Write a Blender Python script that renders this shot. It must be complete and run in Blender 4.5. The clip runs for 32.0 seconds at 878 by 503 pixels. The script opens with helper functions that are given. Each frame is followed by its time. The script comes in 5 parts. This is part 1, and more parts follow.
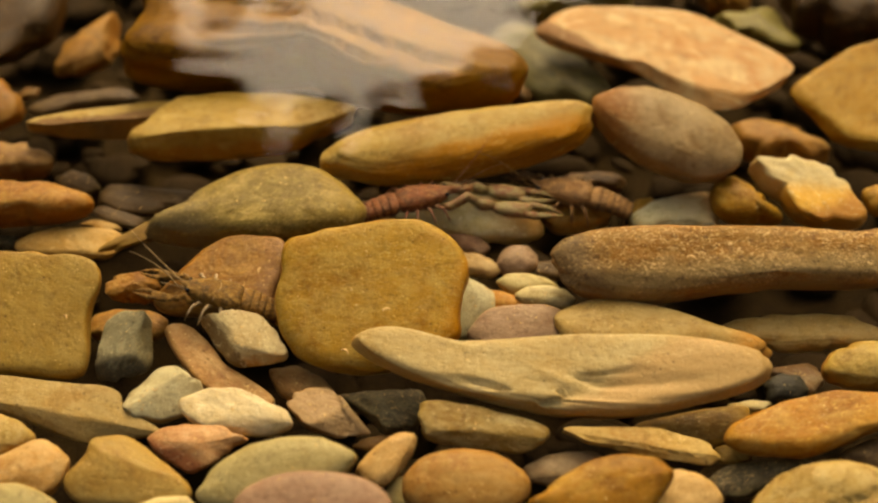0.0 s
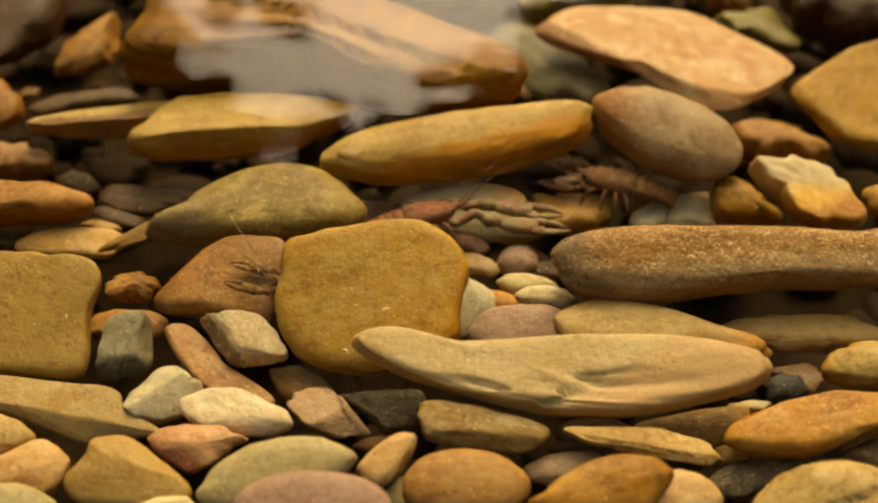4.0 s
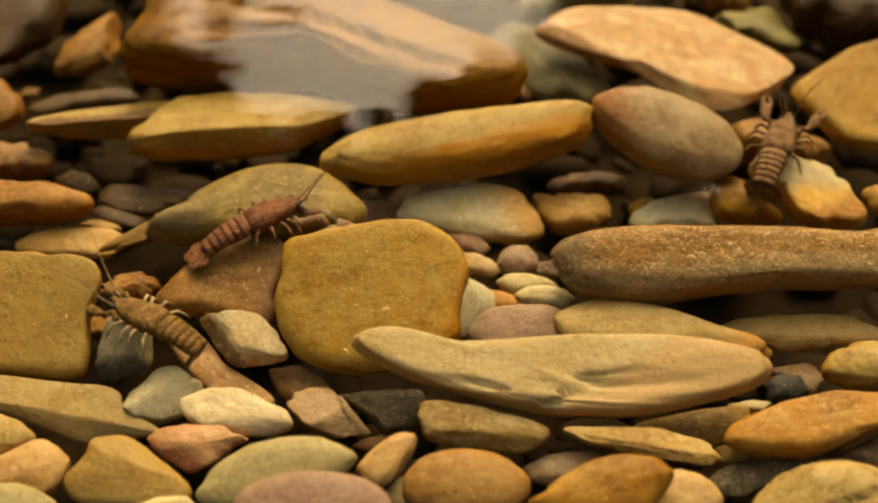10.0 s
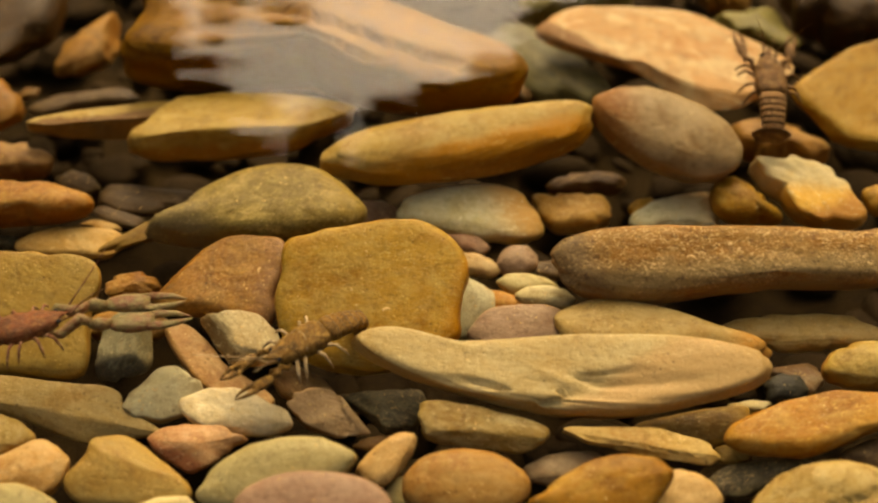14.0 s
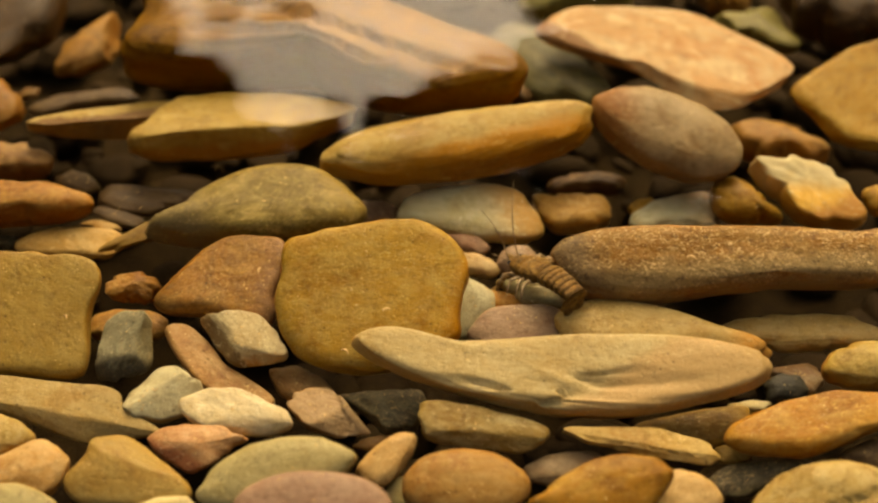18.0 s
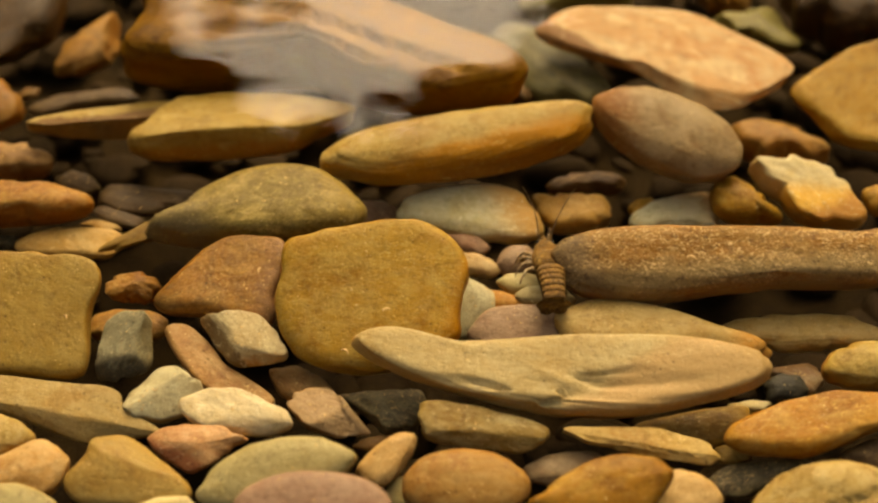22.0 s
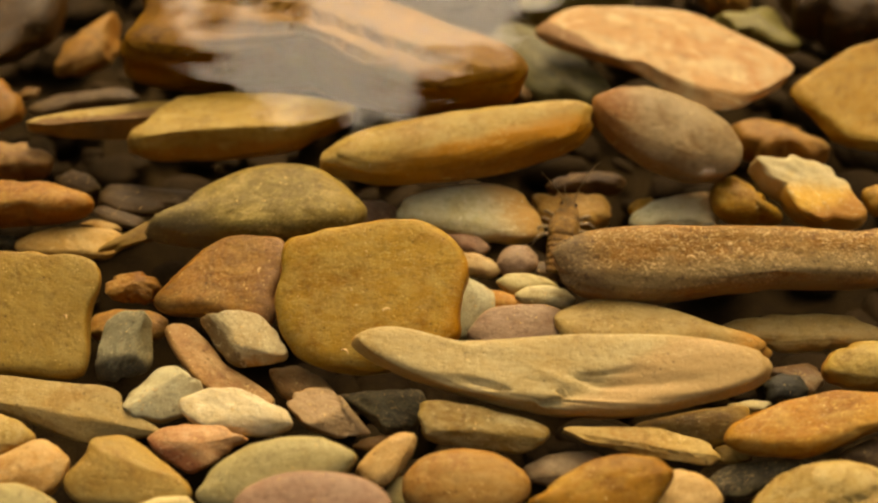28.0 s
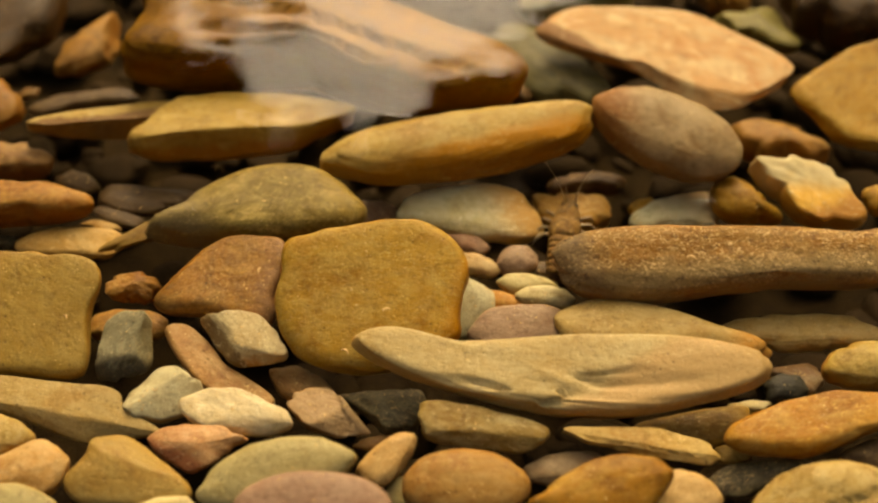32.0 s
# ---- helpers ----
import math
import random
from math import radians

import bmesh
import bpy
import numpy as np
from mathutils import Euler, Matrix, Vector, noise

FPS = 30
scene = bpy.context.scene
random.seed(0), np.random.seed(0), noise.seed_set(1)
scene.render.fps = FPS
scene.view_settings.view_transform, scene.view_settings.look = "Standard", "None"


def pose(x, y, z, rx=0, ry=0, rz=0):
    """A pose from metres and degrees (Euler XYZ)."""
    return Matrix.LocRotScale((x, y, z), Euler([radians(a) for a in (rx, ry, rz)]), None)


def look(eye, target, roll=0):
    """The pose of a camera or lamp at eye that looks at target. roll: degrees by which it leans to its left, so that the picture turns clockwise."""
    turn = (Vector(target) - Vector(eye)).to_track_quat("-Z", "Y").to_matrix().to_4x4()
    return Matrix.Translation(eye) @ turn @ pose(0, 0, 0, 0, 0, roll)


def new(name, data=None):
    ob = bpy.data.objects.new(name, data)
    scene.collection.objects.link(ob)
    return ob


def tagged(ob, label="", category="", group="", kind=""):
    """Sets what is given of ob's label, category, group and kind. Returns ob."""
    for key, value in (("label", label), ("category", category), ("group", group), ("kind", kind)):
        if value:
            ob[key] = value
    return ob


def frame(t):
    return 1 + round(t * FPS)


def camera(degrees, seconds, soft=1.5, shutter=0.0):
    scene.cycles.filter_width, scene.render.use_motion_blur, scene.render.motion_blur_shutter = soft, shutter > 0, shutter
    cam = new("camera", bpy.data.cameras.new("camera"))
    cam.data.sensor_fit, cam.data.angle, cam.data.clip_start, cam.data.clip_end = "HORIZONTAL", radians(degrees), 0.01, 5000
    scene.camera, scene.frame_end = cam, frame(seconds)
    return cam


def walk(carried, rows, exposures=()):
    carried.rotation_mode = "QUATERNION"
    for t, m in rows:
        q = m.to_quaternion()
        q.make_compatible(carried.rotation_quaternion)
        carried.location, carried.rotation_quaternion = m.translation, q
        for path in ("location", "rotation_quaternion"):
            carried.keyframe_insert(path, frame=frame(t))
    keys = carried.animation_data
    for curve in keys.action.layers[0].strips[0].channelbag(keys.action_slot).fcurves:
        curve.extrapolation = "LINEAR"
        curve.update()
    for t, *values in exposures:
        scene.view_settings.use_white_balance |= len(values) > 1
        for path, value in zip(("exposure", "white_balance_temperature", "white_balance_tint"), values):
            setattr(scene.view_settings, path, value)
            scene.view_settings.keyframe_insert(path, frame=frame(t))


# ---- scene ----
# The camera stands still on a bank and looks down through shallow water at the stones of a stream bed.
cam = camera(35.0, 32.0, soft=2.4)
cam.data.dof.use_dof, cam.data.dof.focus_distance, cam.data.dof.aperture_fstop = True, 0.72, 3.8
STAND = look((0, -0.6725, 0.4202), (0, 0, 0))
walk(cam, [(0.0, STAND), (32.0, STAND)], [(0.0, 1.14, 10900, 5.5), (32.0, 1.14, 10900, 5.5)])

# ---- daylight: hazy sky over a wooded stream, a veiled sun above the trees ahead ----
world = bpy.data.worlds.new("sky")
scene.world = world
world.use_nodes = True
wn = world.node_tree.nodes
sky = wn.new("ShaderNodeTexSky")
sky.sky_type, sky.sun_disc = "NISHITA", False
sky.sun_elevation, sky.sun_rotation = radians(55), radians(10)
sky.air_density, sky.dust_density = 0.4, 8.0
world.node_tree.links.new(sky.outputs[0], wn["Background"].inputs[0])
wn["Background"].inputs[1].default_value = 0.15
sun = new("sun", bpy.data.lights.new("sun", "SUN"))
sun.data.energy, sun.data.angle, sun.data.color = 0.5, radians(60), (1.0, 0.9, 0.74)
sun.matrix_world = look((0.100 * 6, 0.565 * 6, 0.819 * 6), (0, 0, 0))


# ---- materials ----
def srgb(r, g, b):
    return tuple(((v / 255 + 0.055) / 1.055) ** 2.4 if v > 10 else v / 255 / 12.92 for v in (r, g, b)) + (1.0,)


class Nodes:
    """Short hand for building a node material."""

    def __init__(self, name):
        self.mat = bpy.data.materials.new(name)
        self.mat.use_nodes = True
        self.tree = self.mat.node_tree
        self.bsdf = self.tree.nodes["Principled BSDF"]
        co, info = self.node("ShaderNodeTexCoord"), self.node("ShaderNodeObjectInfo")
        self.random = info.outputs["Random"]
        shift = self.node("ShaderNodeVectorMath", operation="MULTIPLY_ADD")
        self.link(co.outputs["Object"], shift.inputs[0])
        shift.inputs[1].default_value = (1, 1, 1)
        spread = self.node("ShaderNodeMath", operation="MULTIPLY")
        self.link(self.random, spread.inputs[0])
        spread.inputs[1].default_value = 7.0
        self.link(spread.outputs[0], shift.inputs[2])
        self.co = shift.outputs[0]

    def node(self, kind, **settings):
        n = self.tree.nodes.new(kind)
        for k, v in settings.items():
            setattr(n, k, v)
        return n

    def link(self, a, b):
        self.tree.links.new(a, b)

    def noise(self, scale, low, high, detail=5.0, rough=0.6, stretch=None, warp=0.0):
        """Noise of a scale in 1/m, spread between low and high to 0..1."""
        n = self.node("ShaderNodeTexNoise")
        n.inputs["Scale"].default_value, n.inputs["Detail"].default_value = scale, detail
        n.inputs["Roughness"].default_value, n.inputs["Distortion"].default_value = rough, warp
        if stretch:
            m = self.node("ShaderNodeMapping")
            m.inputs["Scale"].default_value = stretch
            self.link(self.co, m.inputs[0])
            self.link(m.outputs[0], n.inputs["Vector"])
        else:
            self.link(self.co, n.inputs["Vector"])
        r = self.node("ShaderNodeMapRange")
        r.inputs[1].default_value, r.inputs[2].default_value = low, high
        self.link(n.outputs[0], r.inputs[0])
        return r.outputs[0]

    def mix(self, fac, a, b, blend="MIX"):
        m = self.node("ShaderNodeMix", data_type="RGBA", blend_type=blend)
        for v, i in ((fac, 0), (a, 6), (b, 7)):
            if isinstance(v, (int, float, tuple)):
                m.inputs[i].default_value = v
            else:
                self.link(v, m.inputs[i])
        return m.outputs[2]

    def times(self, a, b):
        m = self.node("ShaderNodeMath", operation="MULTIPLY")
        for v, i in ((a, 0), (b, 1)):
            if isinstance(v, (int, float)):
                m.inputs[i].default_value = v
            else:
                self.link(v, m.inputs[i])
        return m.outputs[0]

    def bump(self, height, strength, metres):
        b = self.node("ShaderNodeBump")
        b.inputs["Strength"].default_value, b.inputs["Distance"].default_value = strength, metres
        self.link(height, b.inputs["Height"])
        self.link(b.outputs[0], self.bsdf.inputs["Normal"])

    def done(self, colour, rough, gloss=0.3):
        self.link(colour, self.bsdf.inputs["Base Color"])
        self.bsdf.inputs["Roughness"].default_value = rough
        self.bsdf.inputs["Specular IOR Level"].default_value = gloss
        return self.mat


def stone_material(name, main, stain, pale, patch=0.5, crust=0.0, streak=0.0, tints=()):
    """Worn stream stone: a main colour, broad stains, pale worn flecks, streaks of its bedding and fine silt; crust is
    how thickly scurf sits on it. tints: bands of other rock, of stain and of darker front and lower faces, each a
    colour with the distances from its middle (mm) where it begins and is full, upward or along the axis given.
    """
    n = Nodes(name)
    col = n.mix(n.noise(17.0, 0.60 - patch * 0.3, 0.70 - patch * 0.2, 7, 0.66, None, 1.2), srgb(*main), srgb(*stain))
    col = n.mix(n.times(n.noise(34.0, 0.46, 0.66, 7, 0.68, (1, 1.7, 2.5), 0.8), 0.75), col, srgb(*pale))
    col = n.mix(n.times(n.noise(75.0, 0.54, 0.68, 6, 0.7, (1, 1.4, 2), 0.5), 0.6), col, srgb(*[v * 0.8 for v in stain]))
    col = n.mix(n.times(n.noise(120.0, 0.50, 0.66, 6, 0.7, (1, 1.5, 1.5), 1.0), 0.45), col, srgb(*pale))
    col = n.mix(n.times(n.noise(210.0, 0.56, 0.64, 4, 0.6, None, 0.6), 0.3), col, srgb(*[v * 0.72 for v in stain]))
    for tint, start, full, *axis in tints:
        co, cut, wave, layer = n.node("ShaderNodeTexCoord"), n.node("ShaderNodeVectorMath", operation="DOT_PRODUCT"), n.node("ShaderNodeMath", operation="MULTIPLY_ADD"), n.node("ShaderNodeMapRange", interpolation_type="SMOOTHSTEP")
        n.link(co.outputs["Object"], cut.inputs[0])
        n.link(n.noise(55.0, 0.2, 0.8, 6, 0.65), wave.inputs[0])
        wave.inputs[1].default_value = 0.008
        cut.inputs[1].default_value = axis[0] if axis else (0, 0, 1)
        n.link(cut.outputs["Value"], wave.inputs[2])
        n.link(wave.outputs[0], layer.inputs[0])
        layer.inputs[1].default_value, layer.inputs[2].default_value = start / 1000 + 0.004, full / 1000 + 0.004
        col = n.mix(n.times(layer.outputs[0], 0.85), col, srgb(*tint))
    if streak:
        col = n.mix(n.times(n.noise(26.0, 0.60, 0.68, 5, 0.6, (1, 2.6, 2.0), 2.0), streak), col, srgb(*[min(255, v * 1.12) for v in pale]))
    col = n.mix(n.times(n.noise(330.0, 0.48, 0.7, 4, 0.7), 0.18), col, srgb(*[v * 0.6 for v in stain]))
    col = n.mix(n.times(n.noise(430.0, 0.63, 0.70, 3, 0.6, (1, 1.8, 1)), 0.7), col, srgb(*[min(255, v * 1.15) for v in pale]))
    # scratches and flakes, in drifts, and scattered pits
    flake = n.times(n.noise(150.0, 0.60, 0.655, 5, 0.6, (1, 3.2, 1.5), 1.5), n.noise(24.0, 0.40, 0.60, 3, 0.5))
    col = n.mix(n.times(flake, 0.55), col, srgb(*[min(255, v * 1.2) for v in pale]))
    holes, pit = n.node("ShaderNodeTexVoronoi"), n.node("ShaderNodeMapRange")
    n.link(n.co, holes.inputs["Vector"])
    holes.inputs["Scale"].default_value = 210.0
    n.link(holes.outputs["Distance"], pit.inputs[0])
    pit.inputs[1].default_value, pit.inputs[2].default_value = 0.2, 0.1
    pits = n.times(pit.outputs[0], n.noise(60.0, 0.50, 0.62, 3, 0.5))
    col = n.mix(n.times(pits, 0.6), col, srgb(*[v * 0.5 for v in stain]))
    if crust:
        scurf = n.times(n.noise(260.0, 0.535, 0.60, 7, 0.70, (1, 2.0, 1), 1.8), n.noise(34.0, 0.36, 0.58, 4, 0.5))
        col = n.mix(n.times(scurf, crust), col, srgb(204, 172, 120))
        col = n.mix(n.times(n.noise(260.0, 0.56, 0.64, 6, 0.7), crust * 0.6), col, srgb(64, 42, 20))
    col = n.mix(n.times(n.noise(9.0, 0.42, 0.62, 3, 0.5, None, 0.6), 0.15), col, srgb(*[v * 0.82 for v in stain]))
    col = n.mix(n.times(n.times(n.noise(460.0, 0.66, 0.72, 3, 0.6, (1, 1.8, 1)), n.noise(46.0, 0.50, 0.62, 3, 0.5)), 0.7), col, srgb(230, 206, 158))
    col = n.mix(n.times(n.times(n.noise(390.0, 0.66, 0.72, 3, 0.6), n.noise(38.0, 0.50, 0.62, 3, 0.5)), 0.6), col, srgb(*[v * 0.45 for v in stain]))
    # the sides of each stone, by their normal, turn a deeper orange-brown, in patches
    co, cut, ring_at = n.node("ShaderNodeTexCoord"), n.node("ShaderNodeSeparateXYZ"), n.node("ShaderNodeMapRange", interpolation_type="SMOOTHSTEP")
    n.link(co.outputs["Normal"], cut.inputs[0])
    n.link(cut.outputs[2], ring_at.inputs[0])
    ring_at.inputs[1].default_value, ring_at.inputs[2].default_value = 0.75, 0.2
    side_tint = n.times(ring_at.outputs[0], n.noise(40.0, 0.3, 0.6, 5, 0.6))
    col = n.mix(n.times(side_tint, 0.6), col, srgb(*[v * g for v, g in zip(main, (1.0, 0.82, 0.5))]))
    tone = n.node("ShaderNodeMapRange")
    tone.inputs[3].default_value, tone.inputs[4].default_value = 0.88, 1.10
    n.link(n.random, tone.inputs[0])
    grey = n.node("ShaderNodeCombineColor")
    for i in range(3):
        n.link(tone.outputs[0], grey.inputs[i])
    col = n.mix(1.0, col, grey.outputs[0], "MULTIPLY")
    relief = n.node("ShaderNodeMath", operation="MULTIPLY_ADD")
    n.link(n.noise(70.0, 0.25, 0.75, 4, 0.5, (1, 1, 2.2), 0.6), relief.inputs[0])
    relief.inputs[1].default_value = 2.2
    n.link(n.noise(300.0, 0.30, 0.46, 3, 0.55), relief.inputs[2])
    rough = n.node("ShaderNodeMath", operation="ADD")
    n.link(relief.outputs[0], rough.inputs[0])
    deep = n.node("ShaderNodeMath", operation="MULTIPLY_ADD")
    n.link(n.times(n.noise(620.0, 0.52, 0.66, 4, 0.65, None, 0.8), 0.35 + 1.6 * crust), rough.inputs[1])
    n.link(pits, deep.inputs[0])
    deep.inputs[1].default_value = -1.2
    n.link(rough.outputs[0], deep.inputs[2])
    n.bump(deep.outputs[0], 0.25, 0.001 + 0.0007 * crust)
    return n.done(col, 0.48, 0.16)


# name: main colour, stain, pale wear, how far the stain spreads, scurf
LOOKS = dict(
    # tan_split and gold end in a brown front face, salmon_pale in a brown underside
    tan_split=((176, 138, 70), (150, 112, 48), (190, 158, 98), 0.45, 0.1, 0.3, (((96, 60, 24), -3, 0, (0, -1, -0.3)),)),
    tan_brown_slab=((178, 140, 80), (156, 114, 58), (192, 160, 106), 0.4, 0.05),
    slate_light=((134, 120, 88), (104, 88, 58), (164, 150, 114), 0.5, 0.3, 0.5, (((84, 78, 62), 3, 12, (-0.88, -0.47, -0.3)),)),
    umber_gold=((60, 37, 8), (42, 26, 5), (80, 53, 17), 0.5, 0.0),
    beige_grey=((216, 200, 156), (196, 172, 120), (226, 212, 172), 0.45, 0.0, 0.0, (((182, 132, 56), -4, 24, (0.85, 0.5, 0)),)),
    ochre_rust=((144, 92, 34), (106, 70, 34), (170, 122, 60), 0.5, 0.2, 0.0, (((134, 102, 74), 6, 26, (0.92, -0.4, 0)),)),
    mauve_tan=((150, 120, 84), (124, 92, 56), (170, 142, 104), 0.5, 0.0, 0.3, (((134, 86, 40), 10, 34, (-0.88, -0.47, 0)),)),
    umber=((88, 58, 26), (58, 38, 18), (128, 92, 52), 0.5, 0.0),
    tan=((120, 80, 40), (90, 58, 28), (152, 112, 64), 0.4, 0.0),
    rust=((120, 76, 8), (86, 52, 6), (148, 102, 22), 0.5, 0.0, 0.2),
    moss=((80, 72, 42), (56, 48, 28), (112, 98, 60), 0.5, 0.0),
    olive=((120, 104, 50), (88, 78, 38), (150, 132, 76), 0.5, 0.0),
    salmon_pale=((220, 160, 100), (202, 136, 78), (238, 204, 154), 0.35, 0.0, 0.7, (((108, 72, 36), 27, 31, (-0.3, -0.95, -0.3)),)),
    ochre=((172, 122, 38), (130, 86, 24), (200, 156, 78), 0.45, 0.0),
    mauve_grey=((138, 108, 78), (118, 82, 50), (164, 138, 104), 0.5, 0.0, 0.3),
    yellow_cream=((222, 192, 140), (206, 170, 106), (232, 208, 160), 0.4, 0.0, 0.0, (((210, 160, 56), -4, 8, (0.5, -0.87, 0)), ((154, 102, 44), 10, 19, (0.87, -0.5, -0.2)))),
    slate_green=((122, 110, 74), (92, 78, 48), (150, 138, 98), 0.4, 0.0),
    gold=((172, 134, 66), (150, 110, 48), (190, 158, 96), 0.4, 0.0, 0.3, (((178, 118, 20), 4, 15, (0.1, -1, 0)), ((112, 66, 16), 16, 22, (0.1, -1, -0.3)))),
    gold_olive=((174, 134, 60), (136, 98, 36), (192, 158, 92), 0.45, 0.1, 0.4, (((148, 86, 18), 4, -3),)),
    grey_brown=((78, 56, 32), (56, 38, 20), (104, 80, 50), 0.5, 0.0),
    ochre_dark=((130, 82, 28), (92, 56, 18), (160, 112, 54), 0.5, 0.0),
    rust_orange=((150, 90, 26), (112, 64, 16), (184, 132, 64), 0.5, 0.5),
    tan_grey=((146, 110, 66), (110, 74, 38), (176, 146, 100), 0.45, 0.2),
    slate=((72, 62, 42), (54, 45, 30), (104, 92, 66), 0.5, 0.35, 0.4),
    slate_dark=((46, 42, 32), (34, 30, 22), (70, 62, 46), 0.5, 0.0),
    olive_brown=((128, 100, 42), (98, 78, 30), (164, 136, 78), 0.5, 0.25, 0.5, (((104, 92, 62), 24, 44, (-1, -0.15, 0)),)),
    olive_dark=((130, 92, 34), (100, 68, 24), (150, 116, 60), 0.5, 0.0),
    olive_streak=((146, 112, 54), (120, 86, 36), (186, 158, 106), 0.55, 0.0, 0.8),
    mauve=((150, 116, 90), (128, 92, 66), (172, 140, 110), 0.45, 0.1),
    mauve_pink=((168, 122, 92), (142, 98, 70), (188, 150, 118), 0.4, 0.0),
    mauve_brown=((178, 138, 96), (156, 116, 76), (194, 158, 116), 0.35, 0.0),
    mauve_red=((146, 108, 84), (130, 90, 66), (168, 132, 106), 0.35, 0.0),
    ochre_pale=((178, 128, 60), (136, 90, 34), (204, 164, 104), 0.4, 0.0),
    ochre_tipped=((172, 136, 78), (150, 112, 58), (188, 156, 100), 0.4, 0.1, 0.0, (((178, 124, 52), 30, 50, (1, -0.2, 0)),)),
    ochre_grey=((192, 154, 94), (170, 128, 70), (206, 174, 118), 0.4, 0.1),
    tan_pale=((208, 162, 104), (172, 122, 66), (222, 186, 134), 0.35, 0.0),
    tan_orange=((194, 144, 84), (170, 114, 54), (218, 180, 126), 0.35, 0.0),
    tan_brown=((192, 144, 86), (160, 110, 58), (210, 170, 114), 0.4, 0.0),
    tan_gold=((192, 148, 78), (150, 100, 36), (220, 182, 114), 0.45, 0.15, 0.5),
    brown_tan=((176, 124, 72), (136, 88, 44), (200, 158, 104), 0.45, 0.1),
    brown_olive=((160, 120, 58), (138, 98, 44), (180, 146, 84), 0.35, 0.0),
    grey_olive=((178, 154, 102), (152, 126, 76), (196, 174, 124), 0.35, 0.05),
    grey_pale=((184, 164, 122), (158, 134, 92), (200, 182, 142), 0.35, 0.05, 0.3),
    cream_yellow=((220, 190, 132), (190, 150, 86), (232, 210, 160), 0.4, 0.0),
    cream=((228, 194, 144), (226, 192, 140), (238, 214, 172), 0.35, 0.0, 0.5),
    orange=((196, 126, 48), (166, 96, 28), (220, 164, 88), 0.35, 0.0),
    orange_brown=((168, 110, 36), (136, 84, 24), (192, 146, 76), 0.4, 0.0),
    amber=((150, 98, 28), (120, 74, 18), (174, 130, 60), 0.45, 0.0, 0.0, (((104, 58, 14), 24, 38, (0.9, 0.3, 0)),)),
    sienna=((160, 112, 54), (140, 90, 38), (184, 142, 86), 0.3, 0.0),
    salmon=((204, 144, 92), (176, 112, 66), (224, 180, 132), 0.45, 0.0, 0.5, (((142, 84, 54), 4, 9, (-0.45, -0.85, 0)),)),
    crust=((136, 88, 30), (106, 70, 28), (162, 122, 68), 0.5, 1.0, 0.0, (((138, 118, 78), 0, 12, (0.1, -1, 0)), ((112, 94, 66), 58, 72, (-0.9, -0.4, 0)))),
    khaki=((194, 160, 104), (180, 142, 84), (208, 180, 130), 0.35, 0.0, 0.25, (((170, 138, 90), 14, 26, (0.55, -0.83, 0)),)),
    khaki_pale=((174, 138, 76), (140, 102, 48), (202, 172, 116), 0.4, 0.0),
    honey=((186, 136, 47), (158, 108, 30), (204, 166, 90), 0.5, 0.2, 0.0, (((172, 112, 22), 36, 52, (1, -0.3, 0)),)),
    honey_grey=((146, 110, 46), (124, 88, 33), (166, 134, 72), 0.45, 0.15),
    rust_brown=((150, 98, 38), (118, 80, 40), (176, 130, 70), 0.5, 0.15),
    two_tone=((206, 174, 124), (184, 148, 96), (222, 196, 148), 0.4, 0.0, 0.0, (((176, 114, 40), 9, 14, (0.6, -0.8, 0)), ((92, 66, 30), 6.5, 8.5, (-0.34, -0.94, 0)))),
)
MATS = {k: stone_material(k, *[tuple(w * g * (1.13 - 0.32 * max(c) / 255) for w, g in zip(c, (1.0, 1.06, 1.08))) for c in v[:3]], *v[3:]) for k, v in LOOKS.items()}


def plain(name, colours, scale, rough, gloss=0.3, bump=0.0):
    n = Nodes(name)
    col = n.mix(n.noise(scale, 0.35, 0.65, 6, 0.65), srgb(*colours[0]), srgb(*colours[1]))
    col = n.mix(n.times(n.noise(scale * 9, 0.5, 0.75, 4, 0.6), 0.5), col, srgb(*colours[2]))
    if bump:
        n.bump(n.noise(scale * 5, 0.2, 0.8, 6, 0.7), 0.6, bump)
    return n.done(col, rough, gloss)


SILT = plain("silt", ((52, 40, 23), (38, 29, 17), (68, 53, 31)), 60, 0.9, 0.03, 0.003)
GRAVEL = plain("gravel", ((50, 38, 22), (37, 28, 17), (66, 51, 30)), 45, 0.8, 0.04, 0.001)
BARK = plain("bark", ((52, 42, 32), (32, 26, 20), (78, 66, 50)), 14, 0.9, 0.1, 0.02)
LEAF = plain("leaf", ((34, 54, 20), (22, 38, 14), (52, 74, 28)), 3, 0.7, 0.1)


# ---- building helpers ----
def mesh_of(name, verts, faces, material, smooth=True):
    me = bpy.data.meshes.new(name)
    me.from_pydata([tuple(map(float, v)) for v in verts], [], faces)
    me.materials.append(material)
    me.polygons.foreach_set("use_smooth", [smooth] * len(me.polygons))
    me.update()
    return me


def part(name, me, parent=None, label="", m=None):
    ob = new(name, me)
    if parent:
        ob.parent = parent
    if m is not None:
        ob.matrix_basis = m
    return tagged(ob, label)


def shell_faces(m, n, base=0):
    """Quads of m rings of n points each, the ends shut."""
    i, j = np.meshgrid(np.arange(m - 1), np.arange(n), indexing="ij")
    k = (j + 1) % n
    quads = np.stack([i * n + j, i * n + k, (i + 1) * n + k, (i + 1) * n + j], -1).reshape(-1, 4) + base
    return quads.tolist() + [list(range(base + n - 1, base - 1, -1)), list(range(base + (m - 1) * n, base + m * n))]


